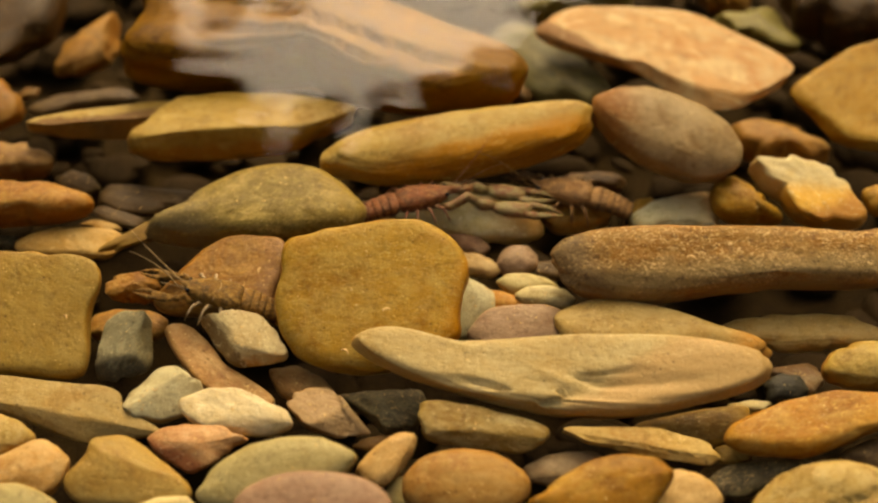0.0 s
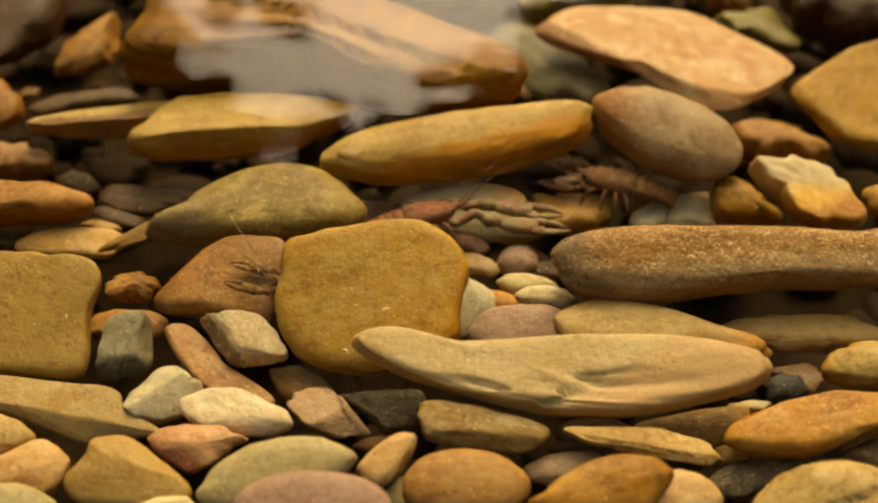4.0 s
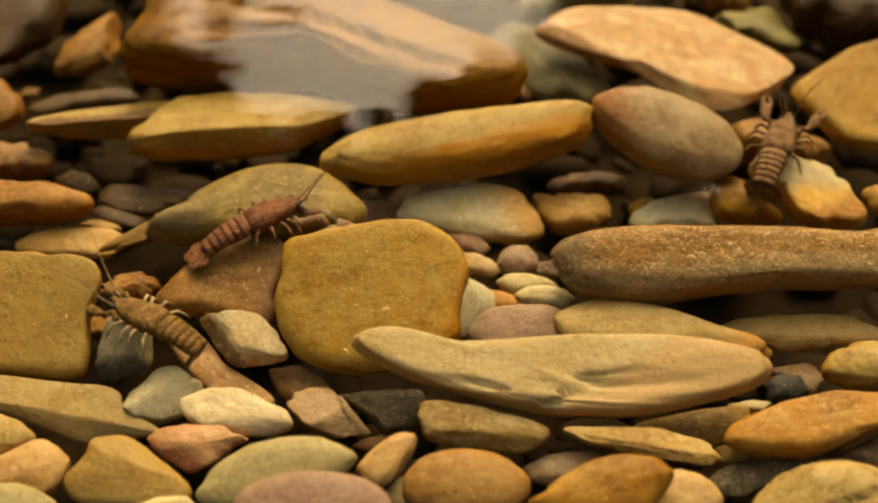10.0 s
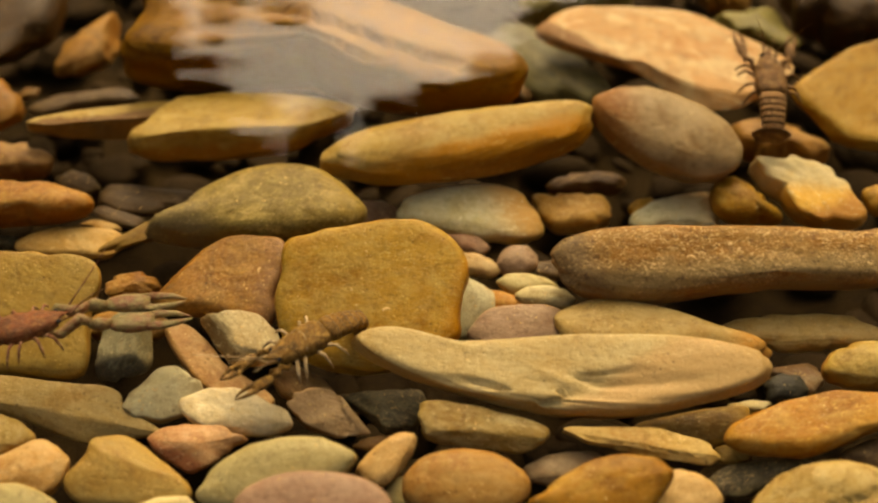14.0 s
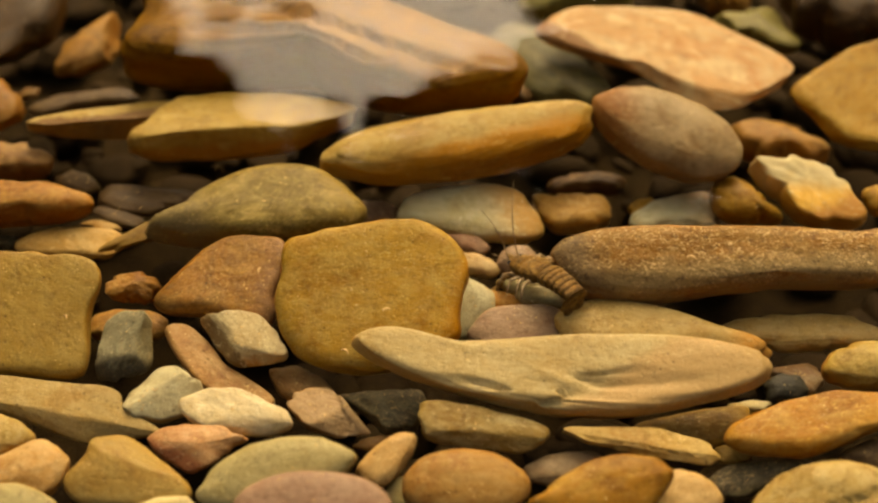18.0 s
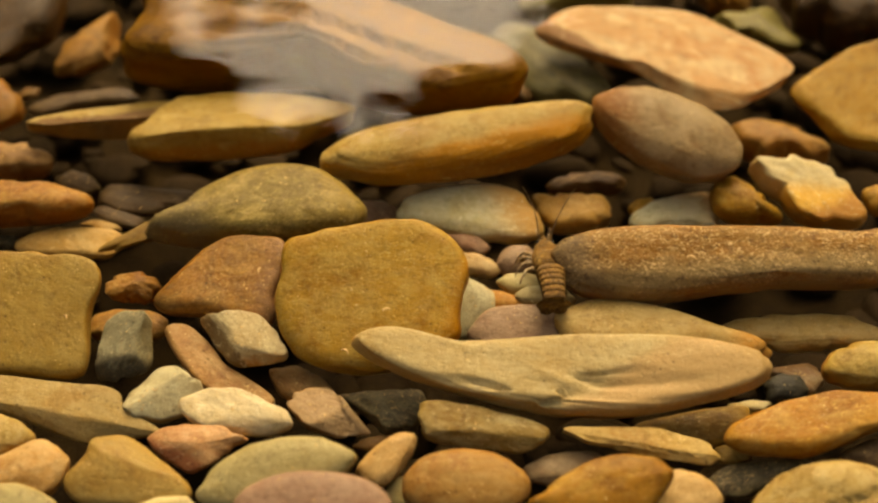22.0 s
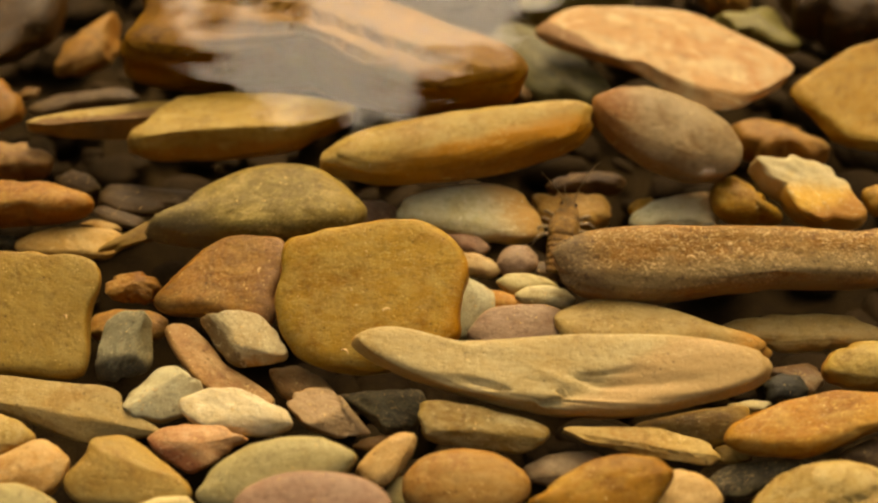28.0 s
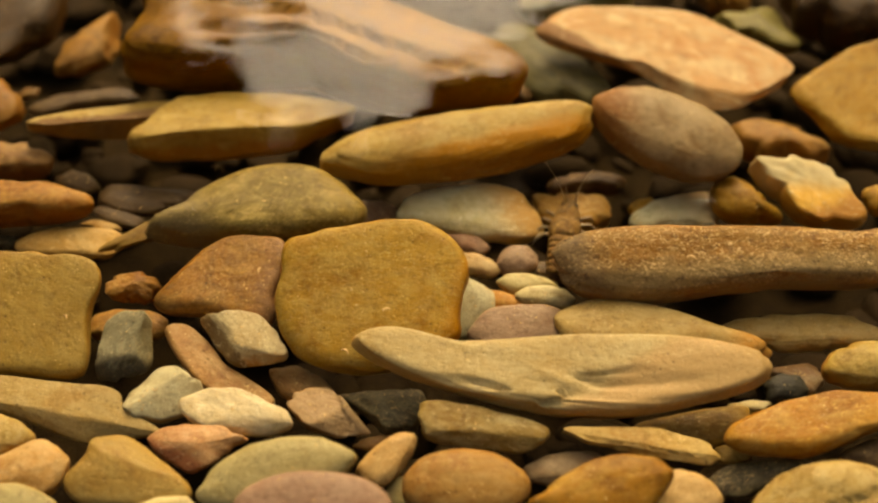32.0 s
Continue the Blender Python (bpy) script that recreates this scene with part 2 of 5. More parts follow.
def ring(k, n):
    """A closed smooth curve through the values k, at n even steps."""
    k, s = np.asarray(k, float), np.arange(n) * len(k) / n
    i, f = s.astype(int), s % 1
    p0, p1, p2, p3 = (k[(i + j) % len(k)] for j in (-1, 0, 1, 2))
    return p1 + 0.5 * f * (p2 - p0 + f * (2 * p0 - 5 * p1 + 4 * p2 - p3 + f * (3 * (p1 - p2) + p3 - p0)))


def stone_points(a, b, up, down, rim, edge, lump, cuts, seed, n=96, m=40, ledges=(), facets=(), bow=(0, 0)):
    """A water-worn stone: half length a, half width b, height up and down from its rim, whose bulges are rim; edge below 1 flattens its faces.
    ledges: breaks in its upper face, each from one point to another (in half lengths and widths), with its depth; the side to the right of the line sits lower.
    facets: flat faces worn or split off it, each by the heading and height of its normal (degrees) and its distance from the middle. bow: how far its middle line leans and bends sideways (mm)."""
    rng = np.random.RandomState(seed)
    th = np.arange(n) * 2 * np.pi / n
    ps = np.linspace(-1.545, 1.545, m)[:, None]
    k, rho, s = ring(rim, n), np.cos(ps).clip(0) ** edge, np.sin(ps)
    u = np.stack([np.cos(th) * rho, np.sin(th) * rho, np.sign(s) * np.abs(s) ** edge + 0 * rho * th], -1)
    for _ in range(cuts):
        v = rng.normal(size=3) * (1, 1, 0.8)
        v /= np.linalg.norm(v)
        over = (u @ v - rng.uniform(0.62, 0.85)).clip(0)
        u = u - (over * 0.85)[..., None] * v
    for az, el, far in facets:
        v = np.array((math.cos(radians(az)) * math.cos(radians(el)), math.sin(radians(az)) * math.cos(radians(el)), math.sin(radians(el))))
        soft = 0.14 if el > 80 else 0.075
        over = soft * np.logaddexp(0, (u @ v - far) / soft)
        u = u - (over * 0.92)[..., None] * v
    d = 0
    for f, g in ((1.6, 1.0), (3.2, 0.6), (6.5, 0.34), (13, 0.17), (24, 0.07)):
        for _ in range(6):
            w = rng.normal(size=3) * f
            d = d + g * 0.4 * np.sin(u @ w + rng.uniform(0, 6.3))
    u = u * (1 + lump * d)[..., None]
    for x0, y0, x1, y1, deep in ledges:
        w, q = np.array((x1 - x0, y1 - y0)), u[..., :2] - (x0, y0)
        ln = np.hypot(*w)
        along, across = q @ w / ln, (q[..., 0] * w[1] - q[..., 1] * w[0]) / ln + 0.03 * np.sin(q @ w * 19) + 0.02 * np.sin(q @ w * 43)
        inside = np.clip(along / 0.12 + 0.5, 0, 1) * np.clip((ln - along) / 0.12 + 0.5, 0, 1) * (u[..., 2] > -0.3)
        step = np.where(across < 0, np.exp(across / 0.03) * 0.25, np.exp(-across / 0.28))
        u = u - (inside * step * deep)[..., None] * np.array((0, 0.25, 1.0))
    r = np.hypot(u[..., 0], u[..., 1])
    kk = 1 + (k - 1) * np.minimum(1, r * 1.15) ** 1.5
    x, y = u[..., 0] * a * kk, u[..., 1] * b * kk
    y = y + bow[0] / 1000 * x / a + bow[1] / 1000 * (x / a) ** 2
    return np.stack([x, y, u[..., 2] * np.where(u[..., 2] > 0, up, down)], -1)


SLOPE = 12.0
BED = Vector((0, -math.sin(radians(SLOPE)), math.cos(radians(SLOPE))))


# ---- ground: the stream bed, which shelves up to wooded banks ----
def ground_height(x, y):
    bed = math.tan(radians(SLOPE)) * np.clip(y, -0.6, 0.5) - 0.066
    far = np.clip((y - 3.0) / 3.0, 0, 1) ** 2 * 1.2 + np.clip((-y - 2.0) / 3.0, 0, 1) ** 2 * 0.9
    return bed + far + 0.02 * np.sin(x * 1.7) * np.clip(np.hypot(x, y) - 1, 0, 3)


def build_ground():
    u = np.linspace(-1, 1, 121)
    ax = np.sign(u) * (0.9 * np.abs(u) + 260 * np.abs(u) ** 7)
    X, Y = np.meshgrid(ax, ax, indexing="ij")
    Z = ground_height(X, Y)
    near = np.hypot(X, Y) < 1.2
    Z = Z + np.where(near, 0.002 * np.sin(X * 91) * np.cos(Y * 77), 0)
    n = len(ax)
    i, j = np.meshgrid(np.arange(n - 1), np.arange(n - 1), indexing="ij")
    q = np.stack([i * n + j, (i + 1) * n + j, (i + 1) * n + j + 1, i * n + j + 1], -1).reshape(-1, 4).tolist()
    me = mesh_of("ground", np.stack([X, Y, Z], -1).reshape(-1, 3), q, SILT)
    tagged(new("ground", me), "dark silty stream bed beneath the stones", "ground", kind="structure")


build_ground()


def build_gravel():
    """The lower layer of the bed: small stones lying close in the silt, seen in the gaps."""
    rng = np.random.RandomState(5)
    verts, faces, base = [], [], 0
    for i in range(5200):
        x, y = rng.uniform(-0.62, 0.62), rng.uniform(-0.42, 0.62)
        a = rng.uniform(0.007, 0.024)
        if i >= 1500:
            x, y, a = rng.uniform(-2.0, 2.0), rng.uniform(-1.7, 1.9), rng.uniform(0.015, 0.05)
            if abs(x) < 0.64 and -0.44 < y < 0.64:
                continue
        b, t = a * rng.uniform(0.55, 0.9), a * rng.uniform(0.3, 0.5)
        p = stone_points(a, b, t, t, rng.uniform(0.85, 1.15, 8), 0.85, 0.05, 1, rng.randint(9999), 16, 9).reshape(-1, 3)
        m = Euler((radians(SLOPE) + rng.normal() * 0.15, rng.normal() * 0.15, rng.uniform(0, 6.3))).to_matrix()
        h = -0.060 + rng.uniform(0.0, 0.010)
        c = np.array((x, y, math.tan(radians(SLOPE)) * min(max(y, -0.6), 0.5) + h))
        verts.append(p @ np.array(m).T + c)
        faces += shell_faces(9, 16, base)
        base += 9 * 16
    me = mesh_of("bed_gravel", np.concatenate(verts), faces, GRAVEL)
    tagged(new("bed_gravel", me), "small dark brown gravel lying in silt between the stones", "gravel", kind="stuff")


build_gravel()


# ---- the stones, each placed by its middle, lean of the bed and turn ----
WORDS = dict(tan_split="split olive-tan and brown", tan_brown_slab="smooth pale tan", slate_light="streaked grey-brown", umber_gold="dark golden-brown", beige_grey="pale beige-grey", ochre_rust="rusty ochre and grey", mauve_tan="mauve-grey and tan", umber="dark brown", tan="tan", rust="rust-brown", moss="dark mossy green", olive="olive green", salmon_pale="pale salmon-pink", ochre="ochre",
             mauve_grey="mauve-grey", yellow_cream="yellow and cream", slate_green="grey-green", gold="golden ochre", gold_olive="olive-gold", grey_brown="grey-brown",
             ochre_dark="dark ochre", rust_orange="rusty orange", tan_grey="greyish tan", slate="slate-grey", slate_dark="near-black slate", olive_brown="olive-brown",
             olive_dark="dark olive", olive_streak="pale-streaked olive", mauve="mauve", mauve_pink="pinkish mauve", mauve_brown="mauve-brown", mauve_red="dull red-mauve",
             ochre_pale="pale ochre", ochre_grey="greyish ochre", ochre_tipped="greyish ochre, rust-tipped", tan_pale="pale tan", tan_orange="orange-tan", tan_brown="tan-brown", tan_gold="golden tan",
             brown_tan="reddish tan", brown_olive="brown-olive", grey_olive="grey-olive", grey_pale="pale grey", cream_yellow="yellowish cream", cream="cream-white",
             orange="bright orange", orange_brown="orange-brown", amber="amber-brown", sienna="sienna-brown", salmon="salmon-red", crust="scurfy brown and grey",
             khaki="pale khaki", khaki_pale="pale khaki-tan", honey="honey-coloured", honey_grey="dull honey-coloured", rust_brown="rust-brown", two_tone="cream and brown")


def stone(look_name, place, turn, size, rim, edge, lump, cuts, seed, note="", ledges=(), facets=(), bow=(0, 0), onto=None, piece=""):
    """One stone; with onto it is a piece of that stone, named piece."""
    a, b, t = (v / 1000 for v in size)
    fine = 2 if a > 0.055 else 1
    p = stone_points(a, b, t, t, rim, edge, lump, cuts, seed, 96 * fine, 40 * fine, ledges, facets, bow)
    name = "pebble" if a < 0.022 else "flat_stone" if a > 0.05 and t < 0.4 * b else "cobble"
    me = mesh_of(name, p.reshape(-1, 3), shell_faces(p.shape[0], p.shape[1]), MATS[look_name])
    ob = new(name, me)
    ob.matrix_basis = Matrix.Translation(place) @ Euler((radians(turn[0]), 0, 0)).to_matrix().to_4x4() @ pose(0, 0, 0, 0, 0, turn[1])
    if onto:
        ob.name, me.name = piece, piece
        ob.parent, ob.matrix_basis = onto, onto.matrix_basis.inverted() @ ob.matrix_basis
        return tagged(ob, "%s broken end of the stone" % WORDS[look_name])
    long = "long" if a > 1.9 * b else "angular" if cuts > 1 or len(facets) > 1 else "rounded"
    flat = "flat " if t < 0.42 * b else ""
    text = "%s %s%s %s under clear water" % (WORDS[look_name], flat, long, name.split("_")[-1]) if not note else note
    return tagged(ob, text, "stone", "stones of the stream bed")


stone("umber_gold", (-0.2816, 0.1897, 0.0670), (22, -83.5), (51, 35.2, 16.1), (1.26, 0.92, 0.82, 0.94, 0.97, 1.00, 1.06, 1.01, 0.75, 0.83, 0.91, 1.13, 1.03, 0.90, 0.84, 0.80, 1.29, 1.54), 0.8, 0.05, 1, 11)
stone("rust_brown", (-0.2282, 0.1762, 0.0480), (22, 70.4), (26.2, 16.5, 10.2), (1.28, 1.04, 0.81, 0.70, 0.72, 0.77, 0.80, 1.14, 1.18, 1.35, 1.25, 0.97, 0.92, 0.84, 0.77, 0.82, 0.89, 1.01, 1.04, 1.20, 1.13, 1.07, 1.10, 1.21), 0.85, 0.05, 1, 12)
stone("rust", (-0.0795, 0.1234, 0.0790), (18, -21.6), (91.0, 50.3, 26.7), (1.40, 1.32, 1.06, 0.95, 0.92, 0.88, 0.70, 0.63, 0.68, 0.97, 1.32, 1.18, 1.33, 1.62, 0.91, 0.57, 0.48, 0.76, 1.10, 1.22), 0.7, 0.05, 2, 13, ledges=((-0.9, -0.2, 0.9, -0.1, 0.2), (-0.4, -0.5, 0.6, -0.45, 0.2)))
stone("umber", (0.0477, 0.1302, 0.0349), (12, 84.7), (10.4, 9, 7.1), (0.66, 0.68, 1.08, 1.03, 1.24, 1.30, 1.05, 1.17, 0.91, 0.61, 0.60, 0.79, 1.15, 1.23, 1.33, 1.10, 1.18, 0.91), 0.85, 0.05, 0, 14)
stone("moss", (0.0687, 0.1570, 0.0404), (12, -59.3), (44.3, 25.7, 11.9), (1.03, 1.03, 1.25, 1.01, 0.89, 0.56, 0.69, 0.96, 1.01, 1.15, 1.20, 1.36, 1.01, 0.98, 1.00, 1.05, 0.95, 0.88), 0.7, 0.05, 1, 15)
stone("olive", (0.0917, 0.2397, 0.0582), (12, 16.8), (30.1, 22.6, 12.1), (1.42, 1.23, 0.63, 0.60, 0.60, 0.64, 1.36, 1.26, 1.13, 1.19, 1.29, 1.28, 0.75, 0.61, 0.60, 0.64, 1.33, 1.41), 0.7, 0.05, 0, 16)
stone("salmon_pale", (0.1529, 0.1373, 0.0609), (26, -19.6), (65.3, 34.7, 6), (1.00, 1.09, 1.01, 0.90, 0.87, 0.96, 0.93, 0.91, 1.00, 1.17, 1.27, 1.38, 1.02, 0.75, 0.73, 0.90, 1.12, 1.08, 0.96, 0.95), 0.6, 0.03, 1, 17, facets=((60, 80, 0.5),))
stone("olive", (0.2145, 0.1969, 0.0513), (12, -57.4), (24.5, 19.5, 9.2), (1.22, 1.26, 0.95, 0.90, 1.10, 1.37, 1.34, 0.96, 0.92, 0.69, 0.92, 1.30, 1.00, 1.00, 0.63, 0.71, 0.74, 1.01), 0.7, 0.06, 2, 18)
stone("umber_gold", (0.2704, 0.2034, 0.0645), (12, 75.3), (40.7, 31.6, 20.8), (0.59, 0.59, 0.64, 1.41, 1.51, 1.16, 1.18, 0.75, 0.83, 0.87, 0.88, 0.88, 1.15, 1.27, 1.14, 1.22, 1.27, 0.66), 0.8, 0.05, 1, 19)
stone("rust_brown", (0.1977, 0.2416, 0.0564), (12, -44.5), (13.6, 13.4, 9.9), (0.99, 1.31, 1.42, 1.40, 1.47, 0.71, 0.66, 0.66, 0.69, 1.13, 1.57, 1.13, 0.93, 1.05, 0.68, 0.67, 0.82, 0.70), 0.8, 0.05, 1, 20)
stone("ochre", (0.2662, 0.1059, 0.0464), (30, 33.6), (43.5, 39.3, 8.4), (1.15, 1.29, 1.08, 0.95, 0.90, 0.89, 0.96, 1.13, 0.94, 0.87, 0.88, 0.89, 0.92, 0.96, 1.10, 1.01, 0.99, 1.07), 0.65, 0.04, 0, 21, facets=((0, 78, 0.5),))
stone("mauve_tan", (0.1325, 0.0463, 0.0510), (32, -28.4), (42.6, 26.4, 15.3), (1.03, 1.05, 1.02, 1.02, 1.03, 0.99, 0.97, 0.99, 0.98, 1.04, 1.11, 1.08, 0.96, 0.91, 0.90, 0.93, 0.95, 1.00, 0.99, 1.03), 0.85, 0.04, 0, 22)
stone("rust_brown", (0.2063, 0.0824, 0.0251), (12, -28.0), (20.6, 17.8, 12.4), (1.26, 1.49, 0.91, 0.94, 0.79, 0.82, 0.73, 0.90, 1.22, 1.42, 1.34, 1.23, 0.94, 1.01, 0.65, 0.63, 0.65, 1.08), 0.8, 0.05, 0, 23)
stone("yellow_cream", (0.2107, 0.0198, 0.0287), (27, -29.9), (26.8, 18.7, 14), (1.33, 1.07, 0.96, 0.99, 0.82, 0.93, 0.91, 0.92, 0.83, 0.95, 0.81, 1.00, 1.30, 1.09, 0.98, 0.73, 0.78, 0.87, 1.01, 1.04, 1.11, 1.02, 1.20, 1.36), 0.6, 0.05, 0, 24, facets=((0, 78, 0.55),))
stone("ochre", (0.1733, 0.0160, 0.0218), (27, -22.5), (17.3, 13.0, 10), (1.33, 0.74, 0.80, 0.82, 0.60, 0.79, 0.91, 1.05, 1.24, 1.25, 1.21, 1.14, 1.11, 1.05, 1.05, 1.13, 1.15, 1.05, 0.92, 0.85, 0.81, 0.85, 0.82, 1.31), 0.85, 0.04, 0, 25)
stone("ochre", (0.2595, 0.0326, 0.0143), (22, 69.0), (11.2, 10.1, 7.2), (0.79, 0.74, 0.99, 1.03, 1.24, 1.14, 0.95, 0.94, 0.98, 0.84, 0.89, 0.93, 1.30, 1.04, 1.00, 1.01, 1.19, 0.99), 0.85, 0.04, 0, 26)
stone("beige_grey", (0.1387, 0.0219, 0.0114), (17, 18.3), (24.3, 15.2, 6.6), (1.23, 1.19, 1.16, 0.96, 0.88, 0.86, 0.97, 0.99, 1.15, 1.16, 1.07, 0.72, 0.70, 0.70, 0.79, 1.25, 1.12, 1.09), 0.8, 0.04, 0, 27)
stone("ochre", (0.1184, 0.0267, 0.0123), (22, 53.0), (8.6, 6.8, 4.4), (1.14, 0.89, 0.81, 0.91, 0.95, 1.02, 1.13, 0.92, 0.96, 0.96, 0.96, 1.11, 1.01, 0.92, 0.96, 1.19, 1.06, 1.09), 0.85, 0.04, 0, 28)
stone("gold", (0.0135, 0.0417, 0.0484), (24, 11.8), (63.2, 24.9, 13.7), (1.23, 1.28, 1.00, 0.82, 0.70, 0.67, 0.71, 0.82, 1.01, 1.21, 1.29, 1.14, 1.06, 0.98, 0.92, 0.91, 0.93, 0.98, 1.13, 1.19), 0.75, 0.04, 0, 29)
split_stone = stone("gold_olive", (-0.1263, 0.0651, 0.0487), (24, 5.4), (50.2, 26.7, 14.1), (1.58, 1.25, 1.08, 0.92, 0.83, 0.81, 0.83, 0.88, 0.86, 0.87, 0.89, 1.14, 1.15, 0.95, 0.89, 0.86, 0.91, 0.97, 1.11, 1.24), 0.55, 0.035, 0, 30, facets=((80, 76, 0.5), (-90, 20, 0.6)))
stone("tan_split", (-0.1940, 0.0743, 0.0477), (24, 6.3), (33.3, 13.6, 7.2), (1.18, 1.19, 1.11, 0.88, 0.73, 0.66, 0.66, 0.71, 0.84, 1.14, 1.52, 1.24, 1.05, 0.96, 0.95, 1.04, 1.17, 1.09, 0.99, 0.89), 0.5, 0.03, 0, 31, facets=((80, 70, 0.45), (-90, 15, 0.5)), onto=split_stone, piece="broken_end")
stone("grey_brown", (-0.2244, 0.1257, 0.0325), (12, 10.1), (23.2, 10.7, 5.7), (1.42, 1.44, 1.25, 0.72, 0.66, 0.61, 0.68, 1.10, 1.18, 1.57, 1.40, 1.23, 0.67, 0.60, 0.60, 0.61, 0.80, 1.47), 0.8, 0.05, 0, 33)
stone("tan", (-0.2622, 0.1360, 0.0340), (22, 10.6), (6.2, 5.1, 3), (1.05, 1.22, 0.88, 0.92, 0.97, 1.06, 0.96, 0.88, 1.13, 1.22, 1.08, 1.05, 1.02, 0.77, 0.80, 0.97, 1.01, 0.99), 0.8, 0.05, 0, 34)
stone("ochre_dark", (-0.2758, 0.1031, 0.0413), (22, -64.9), (23.4, 16.5, 9), (0.82, 0.86, 0.99, 1.14, 1.13, 0.91, 0.91, 1.04, 0.99, 1.03, 1.23, 1.06, 0.96, 0.93, 1.09, 1.26, 0.82, 0.81), 0.8, 0.05, 1, 35)
stone("tan", (-0.2580, 0.0629, 0.0232), (17, -24.0), (21.8, 16, 9.6), (0.96, 1.24, 1.32, 0.97, 1.15, 0.71, 0.83, 0.92, 1.27, 1.19, 1.11, 1.08, 1.31, 1.22, 0.72, 0.65, 0.68, 0.66), 0.8, 0.05, 1, 36)
stone("rust_orange", (-0.2370, 0.0086, 0.0262), (17, -4.2), (28.8, 18.5, 11.8), (1.47, 1.44, 1.16, 1.01, 0.87, 0.59, 0.56, 0.69, 0.75, 1.02, 0.99, 1.50, 1.49, 1.48, 1.49, 1.05, 0.97, 0.73, 0.61, 0.57, 0.57, 0.78, 0.98, 1.23), 0.85, 0.03, 0, 37)
stone("grey_brown", (-0.2169, 0.0575, 0.0119), (17, -29.2), (12.9, 8.6, 4.7), (0.99, 1.16, 1.04, 1.00, 1.02, 0.89, 0.97, 0.98, 0.90, 0.92, 1.21, 1.13, 1.13, 1.07, 0.85, 0.87, 0.94, 0.93), 0.85, 0.04, 0, 38)
stone("grey_brown", (-0.1724, 0.0386, 0.0114), (12, -4.2), (24.8, 13, 5.1), (1.15, 1.34, 1.07, 0.73, 0.66, 0.70, 0.83, 1.12, 1.13, 1.16, 1.17, 1.06, 1.06, 0.99, 1.04, 0.92, 0.80, 1.06), 0.75, 0.05, 0, 39)
stone("grey_brown", (-0.1861, 0.0245, 0.0081), (12, -26.4), (14.7, 6.7, 2.9), (1.06, 1.21, 1.07, 0.83, 0.83, 0.77, 0.83, 1.09, 1.06, 1.09, 1.23, 1.08, 1.02, 1.02, 0.85, 0.87, 1.05, 1.04), 0.8, 0.04, 0, 40)
stone("ochre_pale", (-0.1948, 0.0181, 0.0059), (12, -15.1), (10.1, 4.5, 2), (1.17, 1.06, 1.00, 1.04, 0.99, 0.82, 0.85, 0.96, 1.01, 1.18, 1.37, 0.80, 0.86, 0.84, 1.01, 1.11, 1.01, 0.94), 0.8, 0.04, 0, 41)
stone("ochre_pale", (-0.2065, -0.0059, 0.0086), (17, 0.3), (25.1, 12.6, 5.6), (1.11, 1.12, 1.07, 0.91, 0.90, 0.89, 1.00, 0.97, 1.06, 1.21, 1.24, 1.10, 0.91, 0.83, 0.77, 0.81, 1.06, 1.05), 0.8, 0.05, 1, 42)
stone("slate", (-0.2476, 0.0029, 0.0039), (12, -3.2), (6.5, 5.2, 3.2), (1.20, 1.34, 1.15, 1.16, 0.79, 0.80, 0.90, 0.95, 0.94, 1.32, 1.27, 1.28, 0.94, 0.62, 0.64, 0.79, 0.97, 0.93), 0.85, 0.05, 0, 43)
green_stone = stone("olive_brown", (-0.0942, -0.0062, 0.0285), (24, 8.1), (48.0, 26.8, 15.2), (1.01, 0.95, 0.96, 1.05, 1.09, 1.11, 1.08, 1.01, 1.01, 1.05, 1.39, 1.09, 0.86, 0.79, 0.75, 0.77, 0.84, 0.93, 1.13, 1.12), 0.7, 0.025, 0, 44)
stone("olive_dark", (-0.1625, -0.0069, 0.0173), (26, 31.2), (24.6, 7.4, 2.4), (1.10, 1.20, 1.30, 1.02, 0.94, 0.88, 0.82, 0.84, 1.09, 1.16, 0.82, 0.85, 0.81, 0.86, 0.99, 1.11, 1.05, 0.95, 1.03, 1.17), 0.75, 0.07, 2, 45, onto=green_stone, piece="tapered_end")
stone("mauve", (-0.0360, 0.0265, 0.0092), (17, -43.8), (11.4, 10.1, 5.5), (1.04, 1.06, 1.05, 1.17, 1.03, 0.94, 0.94, 0.84, 0.84, 1.06, 1.19, 1.04, 0.98, 1.08, 1.24, 0.93, 0.80, 0.76), 0.85, 0.04, 0, 46)
stone("beige_grey", (0.0215, 0.0172, 0.0160), (26, -8.1), (33.0, 20.6, 8), (1.09, 0.99, 1.06, 0.98, 0.89, 0.80, 0.78, 0.87, 1.02, 1.22, 1.38, 1.10, 0.90, 0.82, 0.84, 0.91, 1.15, 1.20), 0.6, 0.04, 0, 47)
stone("ochre_pale", (0.0766, 0.0234, 0.0120), (17, -5.9), (20.0, 14.2, 6.9), (1.10, 1.17, 1.18, 1.20, 0.95, 0.90, 0.83, 0.75, 0.88, 0.69, 1.27, 1.15, 1.01, 1.02, 0.96, 0.96, 1.07, 1.04, 0.90, 0.87, 0.93, 1.01, 0.99, 1.15), 0.5, 0.03, 0, 48)
stone("umber", (0.0879, 0.0507, 0.0150), (12, 8.8), (16.3, 9.1, 6.2), (1.37, 1.23, 1.03, 0.98, 0.67, 0.64, 1.10, 0.97, 1.33, 1.48, 1.37, 0.74, 0.61, 0.61, 0.61, 0.70, 1.28, 1.28), 0.8, 0.05, 0, 49)
